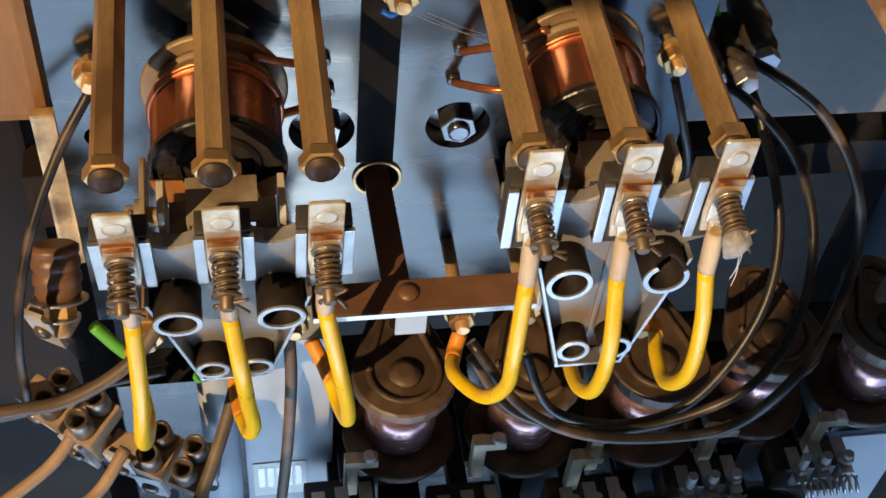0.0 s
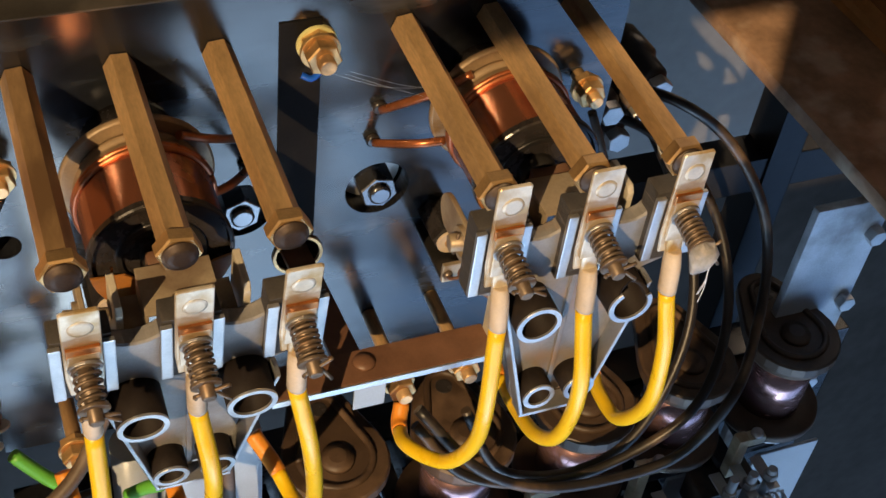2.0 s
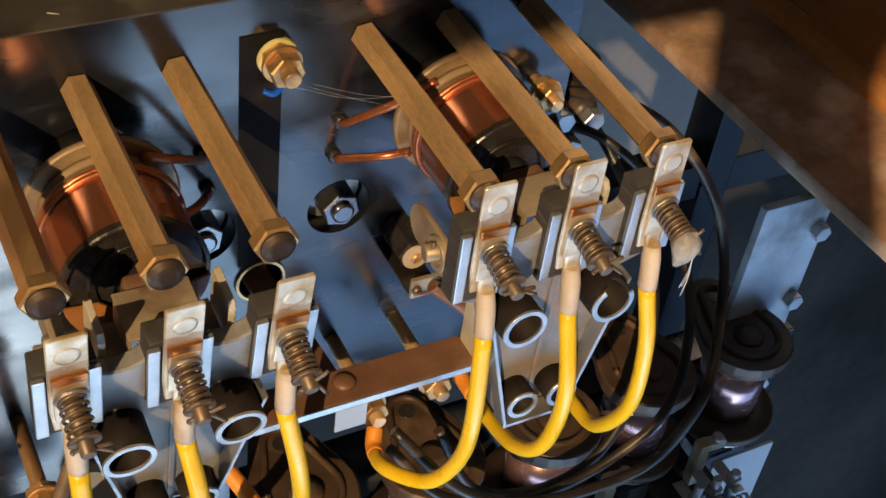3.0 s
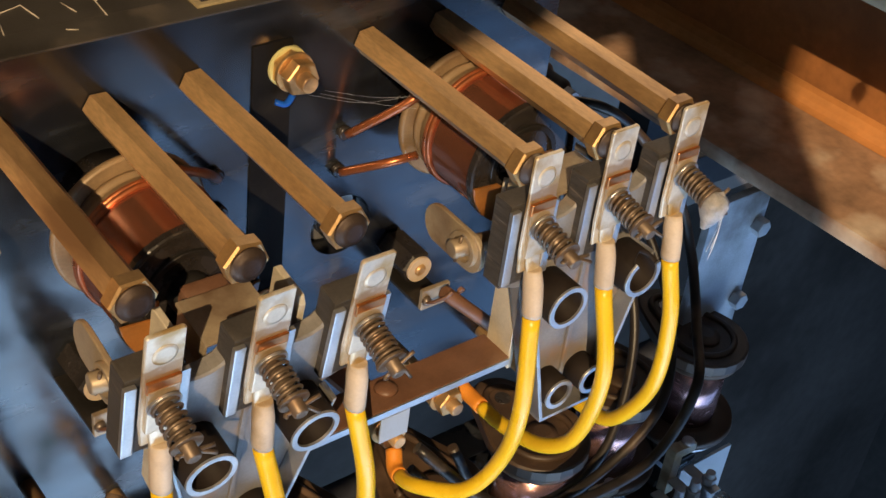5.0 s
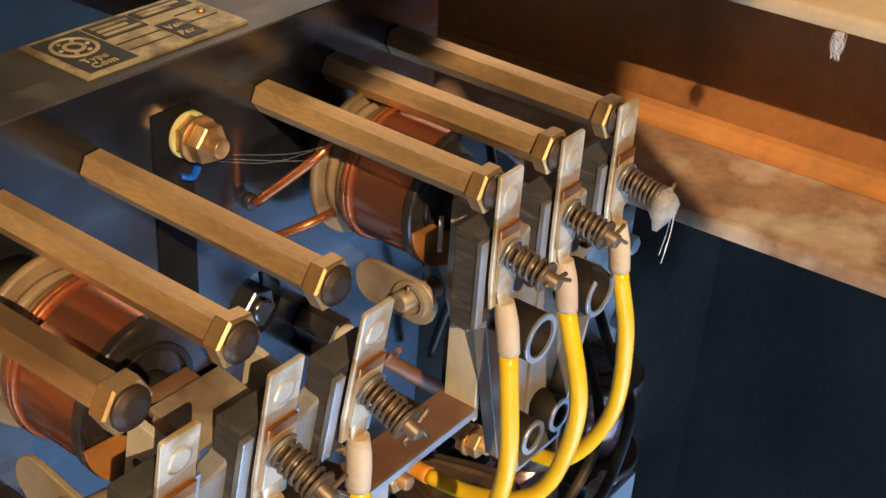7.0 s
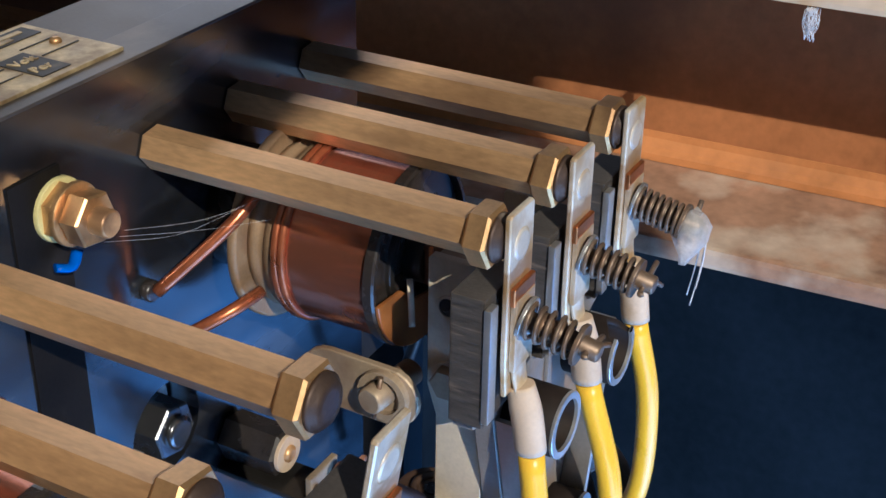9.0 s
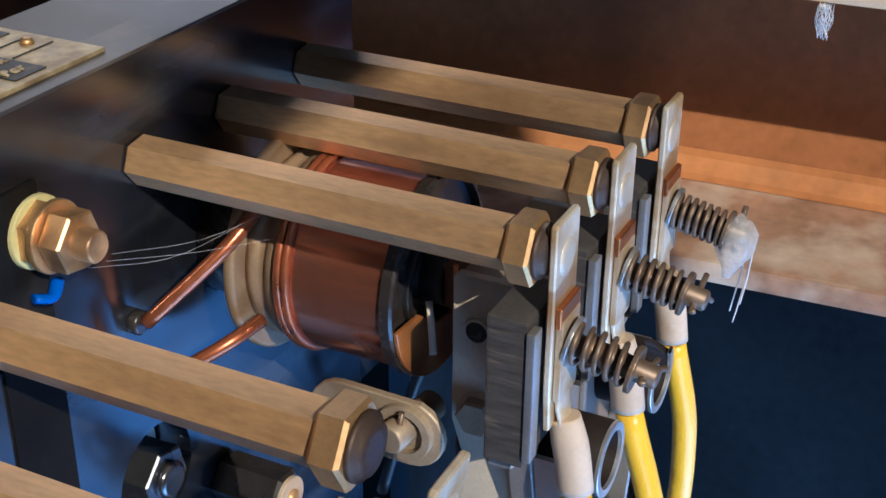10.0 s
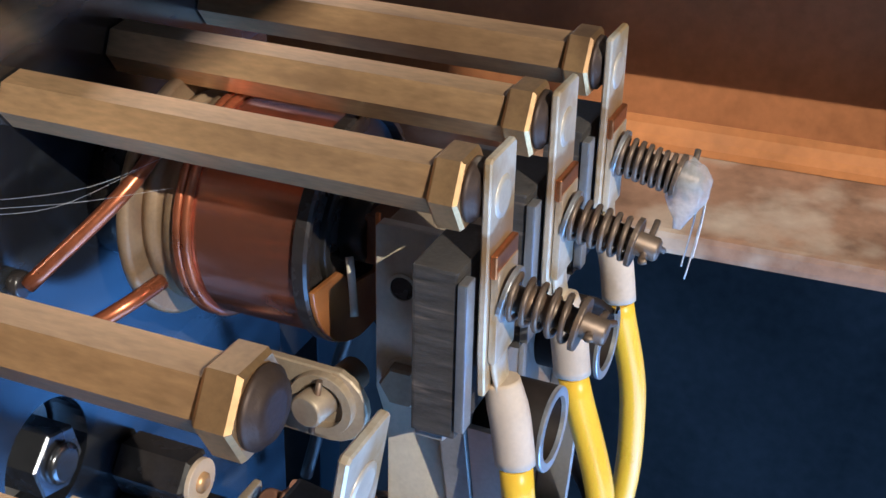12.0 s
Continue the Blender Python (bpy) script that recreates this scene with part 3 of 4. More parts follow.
    # pivot shaft with oblong link
    sh = part("pivot_shaft", cyl(bm_new(), (-0.0415, -0.070, -0.0700), (-0.021, -0.073, -0.0700), 0.0042, 20, 0.0006), M_TAN, c)
    bm = bm_new()
    out = []
    for k in range(20):
        a = 2 * math.pi * k / 20
        out.append((math.cos(a) * 0.0100 + (0.010 if math.cos(a) > 0 else -0.010), math.sin(a) * 0.0100))
    slab(bm, out, -0.0012, 0.0012, 0.0004)
    bmesh.ops.rotate(bm, verts=bm.verts, cent=(0, 0, 0), matrix=Matrix.Rotation(radians(90), 3, 'Z'))
    bmesh.ops.translate(bm, verts=bm.verts, vec=(-0.0335, -0.0625, -0.0715))
    part("link", bm, M_TAN, c, "oblong tan link plate")
    part("link_collar", ring(bm_new(), (-0.0345, -0.0715, -0.0705), (-0.0370, -0.0715, -0.0705), 0.0082, 0.0058, 28), M_TAN, c, "raised collar round the shaft")
    part("link_pin", sweep(bm_new(), [Vector((-0.0385, -0.0725, -0.0625)), Vector((-0.0385, -0.0700, -0.0772))], 0.0008, 6), M_STEEL, sh)
    c.matrix_basis = name_pose
    return c


contact_carrier(pose(0.0388, 0, 0), "grey contact carrier with three closed spring fingers", True)
contact_carrier(pose(-0.1235, -0.0136, 0.0104, 9.3, 0, 0), "grey contact carrier with three open spring fingers")


# ---- coils ----
def coil(x, y0, z, side, label):
    """Solenoid on the panel; side: to which side its leads go."""
    c = thing("solenoid_coil", label, "coil", (x, y0, z), "solenoid coils")
    part("mounting_boss", cyl(bm_new(), (0, -y0, 0), (0, -0.016, 0), 0.020, 32), M_COILBLACK, c)
    part("back_flange", lathe(bm_new(), (0, -0.014, 0), (0, -0.0175, 0), [(0, .0305), (.2, .0318), (.8, .0318), (1, .0308)], 48), M_COILTAN, c, "tan fibre back flange")
    part("inner_wrap", lathe(bm_new(), (0, -0.0175, 0), (0, -0.0285, 0), [(0, .0258), (.3, .0270), (.34, .0258), (.62, .0260), (.66, .0274), (1, .0268)], 48), M_COILTAN, c, "tan paper wrap")
    for k, y in enumerate((-0.0285, -0.0308)):
        part("outer_turn", sweep(bm_new(), helix((0, y, 0), (0, y - 0.001, 0), 0.0280, 1.05, 40), 0.0013, 8), M_WIREBARE, c, "loose enamelled copper turn")
    wd = bm_new()
    prof = []
    n = 46
    for k in range(n * 2 + 1):
        prof.append((k / (2 * n), 0.0275 if k % 2 else 0.02722))
    lathe(wd, (0, -0.031, 0), (0, -0.0600, 0), prof, 56)
    part("winding", wd, M_WIND, c, "copper winding")
    rim = part("front_rim", ring(bm_new(), (0, -0.0595, 0), (0, -0.0630, 0), 0.0288, 0.0264, 56), M_COILBLACK, c, "black glossy front rim")
    part("front_cup", lathe(bm_new(), (0, -0.0590, 0), (0, -0.0606, 0), [(0, .0268), (1, .0264)], 40), M_COILBLACK, rim)
    bm = bm_new()
    out = [(math.cos(math.radians(188 + 164 * k / 20)) * 0.0284, math.sin(math.radians(188 + 164 * k / 20)) * 0.0284) for k in range(21)] + [(0.020, -0.006), (0.012, -0.011), (0.004, -0.014), (-0.006, -0.012), (-0.015, -0.005)]
    slab(bm, out, -0.0632, -0.0645, 0.0002)
    part("fibre_disc", bm, M_AMBER, c, "amber insulating half disc")
    for k in range(5):
        part("marking_bar", box(bm_new(), side * -0.016 + k * 0.0018, side * -0.016 + k * 0.0018 + 0.0008, -0.0648, -0.0646, -0.0205 - 0.001 * (k % 2), -0.0170), M_INK, c)
    core = part("core", cyl(bm_new(), (0, -0.060, 0), (0, -0.0672, 0), 0.0085, 28, 0.0008), M_CORE, c, "dark iron core end")
    part("shading_ring", ring(bm_new(), (0, -0.0606, 0), (0, -0.0622, 0), 0.0178, 0.0150, 40), M_CORE, core)
    part("pole_finger", sweep(bm_new(), smooth_path([(side * 0.012, -0.0655, -0.002), (side * 0.0145, -0.0675, -0.008), (side * 0.0165, -0.0690, -0.015)], 4), 0.0010, 8, flat=(1, 0.4)), M_CHEEK, core, "bright bent contact finger")
    # leads to the panel
    ends = [((side * 0.0490), -0.004 - y0, -0.0065), (side * 0.0510, -0.004 - y0, -0.0255)]
    starts = [(side * 0.0165, -0.0215, 0.0235), (side * 0.0255, -0.0220, -0.012)]
    for s, e in zip(starts, ends):
        mid = (Vector(s) + Vector(e)) / 2 + Vector((0, -0.006, 0.004))
        part("lead", sweep(bm_new(), smooth_path([s, mid, e], 8), 0.0020, 9), M_WIREBARE, c, "enamelled copper lead")
        part("lead_bush", cyl(bm_new(), (e[0], -y0, e[2]), (e[0], -0.0035 - y0, e[2]), 0.0034, 18, 0.0006), M_COILBLACK, c, "black bush in the panel")
    return c


M_CORE = mat("dark_iron", (0.045, 0.042, 0.04), 0.35, 0.6, 80, 0.3, 0.1)
M_WIND = mat("copper_winding", (0.64, 0.25, 0.14), 0.24, 0.85, 30, 0.25, 0.06, coat=0.35, dirt=(0.25, 0.07, 0.04), dirt_amount=0.2)
coil(0.0365, -0.0025, -0.0415, -1, "copper-wound solenoid coil with black rim behind closed contacts")
coil(-0.1245, -0.0080, -0.0450, 1, "copper-wound solenoid coil with black rim behind open contacts")

# ---- lever and crossbar ----
lv = thing("crossbar_lever", "brown flat crossbar on a lever through a brass-ringed hole", "lever", (-0.0440, 0, -0.1180))
b = bm_new()
box(b, -0.0106, 0.0026, -0.094, FRONT, -0.004, -0.0008, 0.0004)
for v in b.verts:
    v.co.z += (v.co.y + 0.094) * -0.17
part("lever_bar", b, M_BROWN, lv)
b = bm_new()
box(b, -0.044, 0.058, -0.0985, -0.081, -0.0005, 0.0030, 0.0005)
part("crossbar", b, M_BROWN, lv)
part("front_edge", box(bm_new(), -0.0438, 0.0578, -0.0995, -0.0986, -0.0008, 0.0026, 0.0002), M_ZINC, lv, "pale metal edge strip")
part("rivet", lathe(bm_new(), (0, -0.0885, 0.003), (0, -0.0885, 0.0055), [(0, .0052), (.4, .0048), (.8, .003), (1, .001)], 20), M_BROWN, lv)
part("tag", box(bm_new(), -0.006, 0.0085, -0.0955, -0.0945, -0.0200, -0.0062, 0.0003), M_LIGHTBOX, lv, "small grey metal tag")
part("hole_ring", ring(bm_new(), (-0.004, 0.0, -0.0165), (-0.004, -0.0016, -0.0165), 0.0126, 0.0108, 36), M_BRASSNUT, lv, "brass ring round the hole")


# ---- yellow wires ----
def yellow_wire(pts, label):
    w = thing("yellow_wire", label, "wire", pts[0], "yellow wires")
    o = Vector(pts[0])
    P = smooth_path([Vector(p) - o for p in pts], 8)
    n = len(P)
    k = int(n * 0.78)
    part("insulation", sweep(bm_new(), P[:k + 1], 0.0037, 14), M_YELLOW, w)
    part("cuff", sweep(bm_new(), P[k:], 0.0041, 14), M_ORANGE, w, "orange-brown end sleeve")
    return w


XR = [0.0388 + i * PITCH for i in (-1, 0, 1)]
XL = [-0.1235 + i * PITCH for i in (-1, 0, 1)]
YR, ZR, YL, ZL = -0.1202, -0.0705, -0.1209, -0.0788
yellow_wire([(XR[0], YR, ZR), (-.0012, -.1255, -.118), (.0004, -.1175, -.155), (-.0062, -.1060, -.1800), (-.0160, -.0850, -.1915), (-.0130, -.0660, -.2010), (-.0090, -.0570, -.1960)], "yellow wire looping from a contact finger to a brass terminal")
yellow_wire([(XR[1], YR, ZR), (.0405, -.1300, -.113), (.0425, -.1215, -.157), (.0405, -.1050, -.1770), (.0432, -.0760, -.1905), (.0450, -.0520, -.1945), (.0440, -.0400, -.1930)], "yellow wire looping from a contact finger to a brass terminal")
yellow_wire([(XR[2], YR, ZR), (.0822, -.1255, -.104), (.0862, -.1225, -.1475), (.0882, -.1030, -.1850), (.0910, -.0790, -.1955), (.0955, -.0620, -.1990), (.0960, -.0560, -.2000)], "yellow wire looping from a contact finger to a brass terminal")
yellow_wire([(XL[0], YL, ZL), (-.1636, -.1285, -.124), (-.1668, -.1250, -.1630), (-.1675, -.1090, -.1900), (-.1680, -.0880, -.2040), (-.1720, -.0700, -.1960), (-.1740, -.0590, -.1850)], "yellow wire looping from an open contact finger")
yellow_wire([(XL[1], YL, ZL), (-.1203, -.1285, -.111), (-.1188, -.1210, -.1460), (-.1170, -.1110, -.1810), (-.1198, -.0985, -.2080), (-.1235, -.0800, -.2160), (-.1255, -.0590, -.2130)], "yellow wire looping from an open contact finger")
yellow_wire([(XL[2], YL, ZL), (-.0788, -.1250, -.116), (-.0738, -.1185, -.1575), (-.0722, -.1070, -.1900), (-.0745, -.0890, -.2040), (-.0790, -.0720, -.1990), (-.0860, -.0590, -.1890)], "yellow wire looping from an open contact finger")


# ---- terminals on the panel ----
def terminal(x, z, length=0.05, s=1.0, group="brass terminals"):
    t = thing("terminal_stud", "brass terminal stud with washers and nuts on the panel", "terminal", (x, 0, z), group)
    part("stud", cyl(bm_new(), (0, 0, 0), (0, -length, 0), 0.0037 * s, 18, 0.0006), M_BRASS, t)
    part("washer", ring(bm_new(), (0, -length + 0.0125 * s, 0), (0, -length + 0.0110 * s, 0), 0.0084 * s, 0.0036 * s, 26), M_BRASSNUT, t)
    part("nut", hexa(bm_new(), (0, -length + 0.0108 * s, 0), (0, -length + 0.0048 * s, 0), 0.0128 * s, 10), M_BRASSNUT, t)
    part("nut", hexa(bm_new(), (0, -length + 0.0168 * s, 0), (0, -length + 0.0128 * s, 0), 0.0136 * s, 32), M_BRASSNUT, t)
    return t


for x, z in ((-0.008, -0.190), (0.026, -0.185), (0.090, -0.205), (-0.166, -0.186), (-0.094, -0.184), (-0.126, -0.214)):
    terminal(x, z, 0.060)
terminal(-0.0430, -0.0080, 0.0190, 1.05)
terminal(0.0860, -0.0480, 0.0230, 0.95)
terminal(-0.1780, -0.0460, 0.0200, 0.9)
solo("plastic_scrap", sweep(bm_new(), smooth_path([(-0.050, -0.004, -0.0215), (-0.046, -0.006, -0.0225), (-0.0415, -0.004, -0.0205)], 4), 0.0018, 8, flat=(1, 0.6)), M_BLUE, "bright blue plastic scrap under the terminal", "scrap")


def recessed_bolt(x, z, a):
    t = thing("recessed_bolt", "shiny bolt head sunk in a round hole in the panel", "bolt", (x, FRONT, z), "recessed bolts")
    part("bolt_washer", ring(bm_new(), (0, 0, 0), (0, -0.0022, 0), 0.0152, 0.004, 36), M_ZINC, t)
    part("bolt_head", hexa(bm_new(), (0, -0.0022, 0), (0, -0.0175, 0), 0.0165, a), M_ZINCDARK, t)
    part("bolt_end", lathe(bm_new(), (0, -0.0175, 0), (0, -0.0200, 0), [(0, .0055), (.7, .0055), (1, .0042)], 22), M_ZINCDARK, t)
    return t


M_ZINCDARK = mat("dark_plated_steel", (0.17, 0.175, 0.19), 0.25, 0.85, 60, 0.3, 0.08)
recessed_bolt(-0.0095, -0.1000, 15)
recessed_bolt(-0.0760, -0.0990, 40)



def black_stud(x, z, length):
    t = thing("insulated_stud", "black hexagonal insulated stud with a pale washer end", "stud", (x, 0, z), "insulated studs")
    part("sleeve", hexa(bm_new(), (0, 0, 0), (0, -length, 0), 0.0150, 8, 0.001), M_COILBLACK, t)
    part("washer", ring(bm_new(), (0, -length, 0), (0, -length - 0.0014, 0), 0.0068, 0.0030, 24), M_CREAM, t, "pale fibre washer")
    part("screw", lathe(bm_new(), (0, -length, 0), (0, -length - 0.0030, 0), [(0, .0030), (.7, .0030), (1, .0018)], 16), M_BRASS, t)
    return t


black_stud(0.0215, -0.1215, 0.0225)
black_stud(-0.1400, -0.1215, 0.0225)


def interlock_shaft(x):
    """Brown shaft in a forked clip under the pivot link, held by a bracket on the panel."""
    t = thing("interlock_shaft", "brown interlock shaft held in a forked steel clip", "shaft", (x, 0, -0.1220), "interlock shafts")
    part("shaft", cyl(bm_new(), (-0.004, -0.046, 0.004), (0.0300, -0.0560, -0.0290), 0.0034, 18, 0.0006), M_BROWN, t)
    part("bracket", box(bm_new(), -0.010, 0.006, -0.0360, 0, -0.0105, -0.0085, 0.0006), M_CORE, t, "dark steel bracket")
    part("bracket_lip", box(bm_new(), -0.010, 0.006, -0.0385, -0.0362, -0.0105, 0.0010, 0.0006), M_TAN, t, "tan upturned lip")
    for s in (-1, 1):
        part("clip_arm", sweep(bm_new(), smooth_path([(s * 0.005 - 0.002, -0.0360, -0.0080), (s * 0.0062 - 0.002, -0.0440, -0.0020), (s * 0.0045 - 0.001, -0.0500, 0.0046), (s * 0.0020 - 0.001, -0.0510, 0.0072)], 4), 0.0015, 8, flat=(1, 0.6)), M_BROWN, t)
        part("screw", lathe(bm_new(), (s * 0.0055 - 0.002, -0.0385, -0.0050), (s * 0.0055 - 0.002, -0.0410, -0.0050), [(0, .0026), (.6, .0024), (1, .0014)], 14), M_BARREL, t)
    return t


M_BARREL = mat("dull_metal_barrel", (0.20, 0.165, 0.14), 0.34, 0.6, 90, 0.3, 0.1, dirt=(0.10, 0.06, 0.04), dirt_amount=0.3)
interlock_shaft(0.0225)
interlock_shaft(-0.1400)

M_MATTE = mat("matte_black_strip", (0.010, 0.009, 0.009), 0.75, 0.0, 40, 0.4, 0.1, spec=0.12, dirt=(0.03, 0.026, 0.022), dirt_amount=0.2)
setting("panel_strip", box(bm_new(), -0.0590, -0.0405, -0.0008, 0.0004, -0.1225, 0.0040, 0.0002), M_MATTE, "matte black strip down the polished panel")

# ---- name plate on the panel's top edge ----
npl = thing("name_plate", "worn brass name plate with black panels and illegible lines", "name plate", (-0.0430, 0.0235, 0.0226))
part("plate", box(bm_new(), -0.0375, 0.0375, -0.0185, 0.0185, 0, 0.0012, 0.0004), M_GOLD, npl)
for x0, x1, y0, y1 in ((-0.0345, -0.0135, -0.0160, 0.0160), (-0.0125, 0.0080, 0.0030, 0.0160), (0.0090, 0.0195, -0.0160, 0.0010), (0.0090, 0.0345, 0.0085, 0.0160)):
    part("black_field", box(bm_new(), x0, x1, y0, y1, 0.0010, 0.0015, 0.0001), M_INK, npl, "black enamel field")
part("seal", ring(bm_new(), (-0.0245, 0.0045, 0.0013), (-0.0245, 0.0045, 0.0018), 0.0088, 0.0072, 36), M_GOLD, npl)
part("seal_hub", ring(bm_new(), (-0.0245, 0.0045, 0.0013), (-0.0245, 0.0045, 0.0018), 0.0042, 0.0026, 24), M_GOLD, npl)
for k in range(6):
    a = k * math.pi / 3
    part("seal_dot", cyl(bm_new(), (-0.0245 + math.cos(a) * .0057, 0.0045 + math.sin(a) * .0057, 0.0013), (-0.0245 + math.cos(a) * .0057, 0.0045 + math.sin(a) * .0057, 0.0018), 0.0009, 10), M_GOLD, npl)
for x0, x1, y in ((-0.0105, 0.0060, 0.0125), (-0.0105, 0.0030, 0.0090), (-0.0105, 0.0065, 0.0055), (0.0110, 0.0310, 0.0130), (0.0110, 0.0250, 0.0104)):
    part("text_bar", box(bm_new(), x0, x1, y - 0.0009, y + 0.0009, 0.0014, 0.0018), M_GOLD, npl)
for x0, x1, y in ((-0.0125, 0.0080, -0.0035), (-0.0125, 0.0080, -0.0100), (0.0205, 0.0345, 0.0030), (0.0205, 0.0345, -0.0050)):
    part("stamped_line", box(bm_new(), x0, x1, y - 0.0002, y + 0.0002, 0.0011, 0.0015), M_INK, npl)


def lettering(word, x, y, z, size, material, parent):
    cu = bpy.data.curves.new("lettering", 'FONT')
    cu.body, cu.size, cu.extrude = word, size, 0.0002
    tmp = bpy.data.objects.new("lettering", cu)
    me = bpy.data.meshes.new_from_object(tmp)
    bpy.data.objects.remove(tmp)
    me.transform(Matrix.Translation((x, y, z)))
    me.materials.clear()
    me.materials.append(material)
    ob = new("lettering", me)
    ob.parent = parent
    return ob


lettering("Type", -0.0310, -0.0095, 0.0017, 0.0052, M_GOLD, npl)
lettering("Com", -0.0310, -0.0145, 0.0017, 0.0052, M_GOLD, npl)
lettering("Volt", 0.0098, -0.0060, 0.0017, 0.0050, M_GOLD, npl)
lettering("Per", 0.0098, -0.0130, 0.0017, 0.0050, M_GOLD, npl)
part("plate_screw", lathe(bm_new(), (0.031, 0.0, 0.0012), (0.031, 0.0, 0.0026), [(0, .0018), (.6, .0016), (1, .0008)], 14), M_BRASSNUT, npl)


# ---- cables ----
def cable(pts, r, material, label, group="cables"):
    return solo("cable", sweep(bm_new(), smooth_path(pts, 8), r, 10), material, label, "cable", group)


cable([(.138, .04, -.095), (.152, .005, -.082), (.182, -.004, -.105), (.203, -.020, -.138), (.210, -.036, -.174), (.192, -.066, -.200), (.165, -.094, -.205), (.143, -.1, -.234), (.115, -.1, -.246), (.060, -.1, -.238), (.020, -.095, -.212), (-.006, -.07, -.185)], .0030, M_BLACKWIRE, "black rubber cable looping beside the contacts")
cable([(.136, .04, -.115), (.150, .015, -.112), (.174, -.005, -.135), (.184, -.030, -.165), (.176, -.060, -.195), (.150, -.086, -.218), (.115, -.090, -.242), (.070, -.090, -.250), (.020, -.085, -.232), (-.004, -.065, -.205)], .0028, M_BLACKWIRE, "black rubber cable looping beside the contacts")
cable([(.150, .05, -.11), (.158, .02, -.125), (.168, -.02, -.165), (.160, -.05, -.205), (.128, -.075, -.245), (.090, -.080, -.262), (.045, -.075, -.250), (.026, -.06, -.21)], .0028, M_BLACKWIRE, "black rubber cable looping beside the contacts")
cable([(.086, -.020, -.055), (.092, -.028, -.075), (.101, -.030, -.105), (.104, -.02, -.140), (.103, -.01, -.18)], .0022, M_BLACKWIRE, "thin grey cable on a terminal", "cables")
cable([(-.178, -.016, -.050), (-.195, -.03, -.075), (-.212, -.05, -.110), (-.222, -.07, -.150), (-.225, -.08, -.200)], .0024, M_BLACKWIRE, "thin grey cable hanging past the panel edge")


# ---- lower relays ----
def relay(x, y, z, label):
    r = thing("round_relay", label, "relay", (x, y, z), "round relays")
    def drop(r1, r2, d, n=14):
        a0 = math.asin((r1 - r2) / d)
        pts = [(r1 * math.cos(t), r1 * math.sin(t)) for t in (math.pi - a0 + (math.pi + 2 * a0) * k / n for k in range(n + 1))]
        pts += [(r2 * math.cos(t), d + r2 * math.sin(t)) for t in (a0 + (math.pi - 2 * a0) * k / n for k in range(n + 1))]
        return pts

    bm = bm_new()
    slab(bm, drop(0.0305, 0.0175, 0.036), -0.0045, 0.0045, 0.0012)
    for v in bm.verts:
        v.co = Vector((v.co.x, v.co.z, -0.0045 + v.co.y))
    part("cap", bm, M_RELAYCAP, r, "brown teardrop-shaped cap plate")
    rib = [Vector((x, y, 0.0004)) for x, y in drop(0.0205, 0.0100, 0.034)]
    part("cap_rib", sweep(bm_new(), rib + rib[:2], 0.0022, 8), M_RELAYCAP, r)
    part("cap_boss", lathe(bm_new(), (0, -0.002, 0), (0, -0.002, 0.0045), [(0, .0098), (.6, .0094), (.7, .0066), (1, .005)], 26), M_RELAYCAP, r)
    part("cap_hole", cyl(bm_new(), (0, 0.034, -0.0002), (0, 0.034, 0.0006), 0.0050, 18), M_COILBLACK, r, "dark drilled hole")
    part("cap_skirt", lathe(bm_new(), (0, 0, -0.017), (0, 0, -0.009), [(0, .022), (.4, .0275), (1, .029)], 36), M_RELAYCAP, r)
    part("winding", cyl(bm_new(), (0, 0, -0.062), (0, 0, -0.016), 0.0215, 40), M_RELAYCOIL, r, "lilac copper winding")
    part("lower_flange", lathe(bm_new(), (0, 0, -0.070), (0, 0, -0.062), [(0, .034), (.4, .035), (.9, .034), (1, .024)], 40), M_RELAYCAP, r, "brown lower flange")
    part("base_ring", ring(bm_new(), (0, 0, -0.076), (0, 0, -0.071), 0.030, 0.022, 32), M_ZINC, r)
    part("base_post", cyl(bm_new(), (0, 0, -0.100), (0, 0, -0.070), 0.012, 20), M_DARKSTEEL, r)
    part("base_bracket", box(bm_new(), -0.012, 0.012, -0.014, 0.0178 - y, -0.106, -0.100, 0.001), M_DARKSTEEL, r)
    return r


for x, y in ((-0.030, -0.026), (0.045, -0.030), (0.122, -0.030), (0.197, -0.018), (0.273, -0.016)):
    relay(x, y, -0.275, "brown capped relay with lilac copper winding on the lower shelf")
setting("lower_panel", box(bm_new(), -0.20, 0.36, 0.018, 0.045, -0.75, -0.335, 0.001), M_PANEL, "polished black lower panel behind the relays")

# ---- side plate and frame behind the beam ----
M_SIDEPLATE = mat("grey_blue_painted_steel", (0.42, 0.47, 0.53), 0.32, 0.1, 24, 0.35, 0.15, dirt=(0.08, 0.07, 0.06), dirt_amount=0.3)
sp = thing("side_plate", "grey steel side plate with bolts below the beam", "plate", (0.292, 0.0, -0.30))
part("plate", box(bm_new(), -0.024, 0.030, -0.002, 0.004, -0.13, 0.118, 0.001), M_SIDEPLATE, sp)
for z in (0.09, 0.03, -0.05):
    part("bolt", hexa(bm_new(), (0.024, -0.002, z), (0.024, -0.009, z), 0.011), M_ZINC, sp)
fr = thing("steel_frame", "dark painted steel angle frame behind the beam", "frame", (0.325, 0.10, -0.24))
part("upright", box(bm_new(), -0.012, 0.012, 0, 0.03, -1.2, 0.07, 0.001), M_DARKSTEEL, fr)
part("rail", box(bm_new(), -0.25, 0.20, 0.002, 0.028, -0.03, 0.0, 0.001), M_DARKSTEEL, fr)

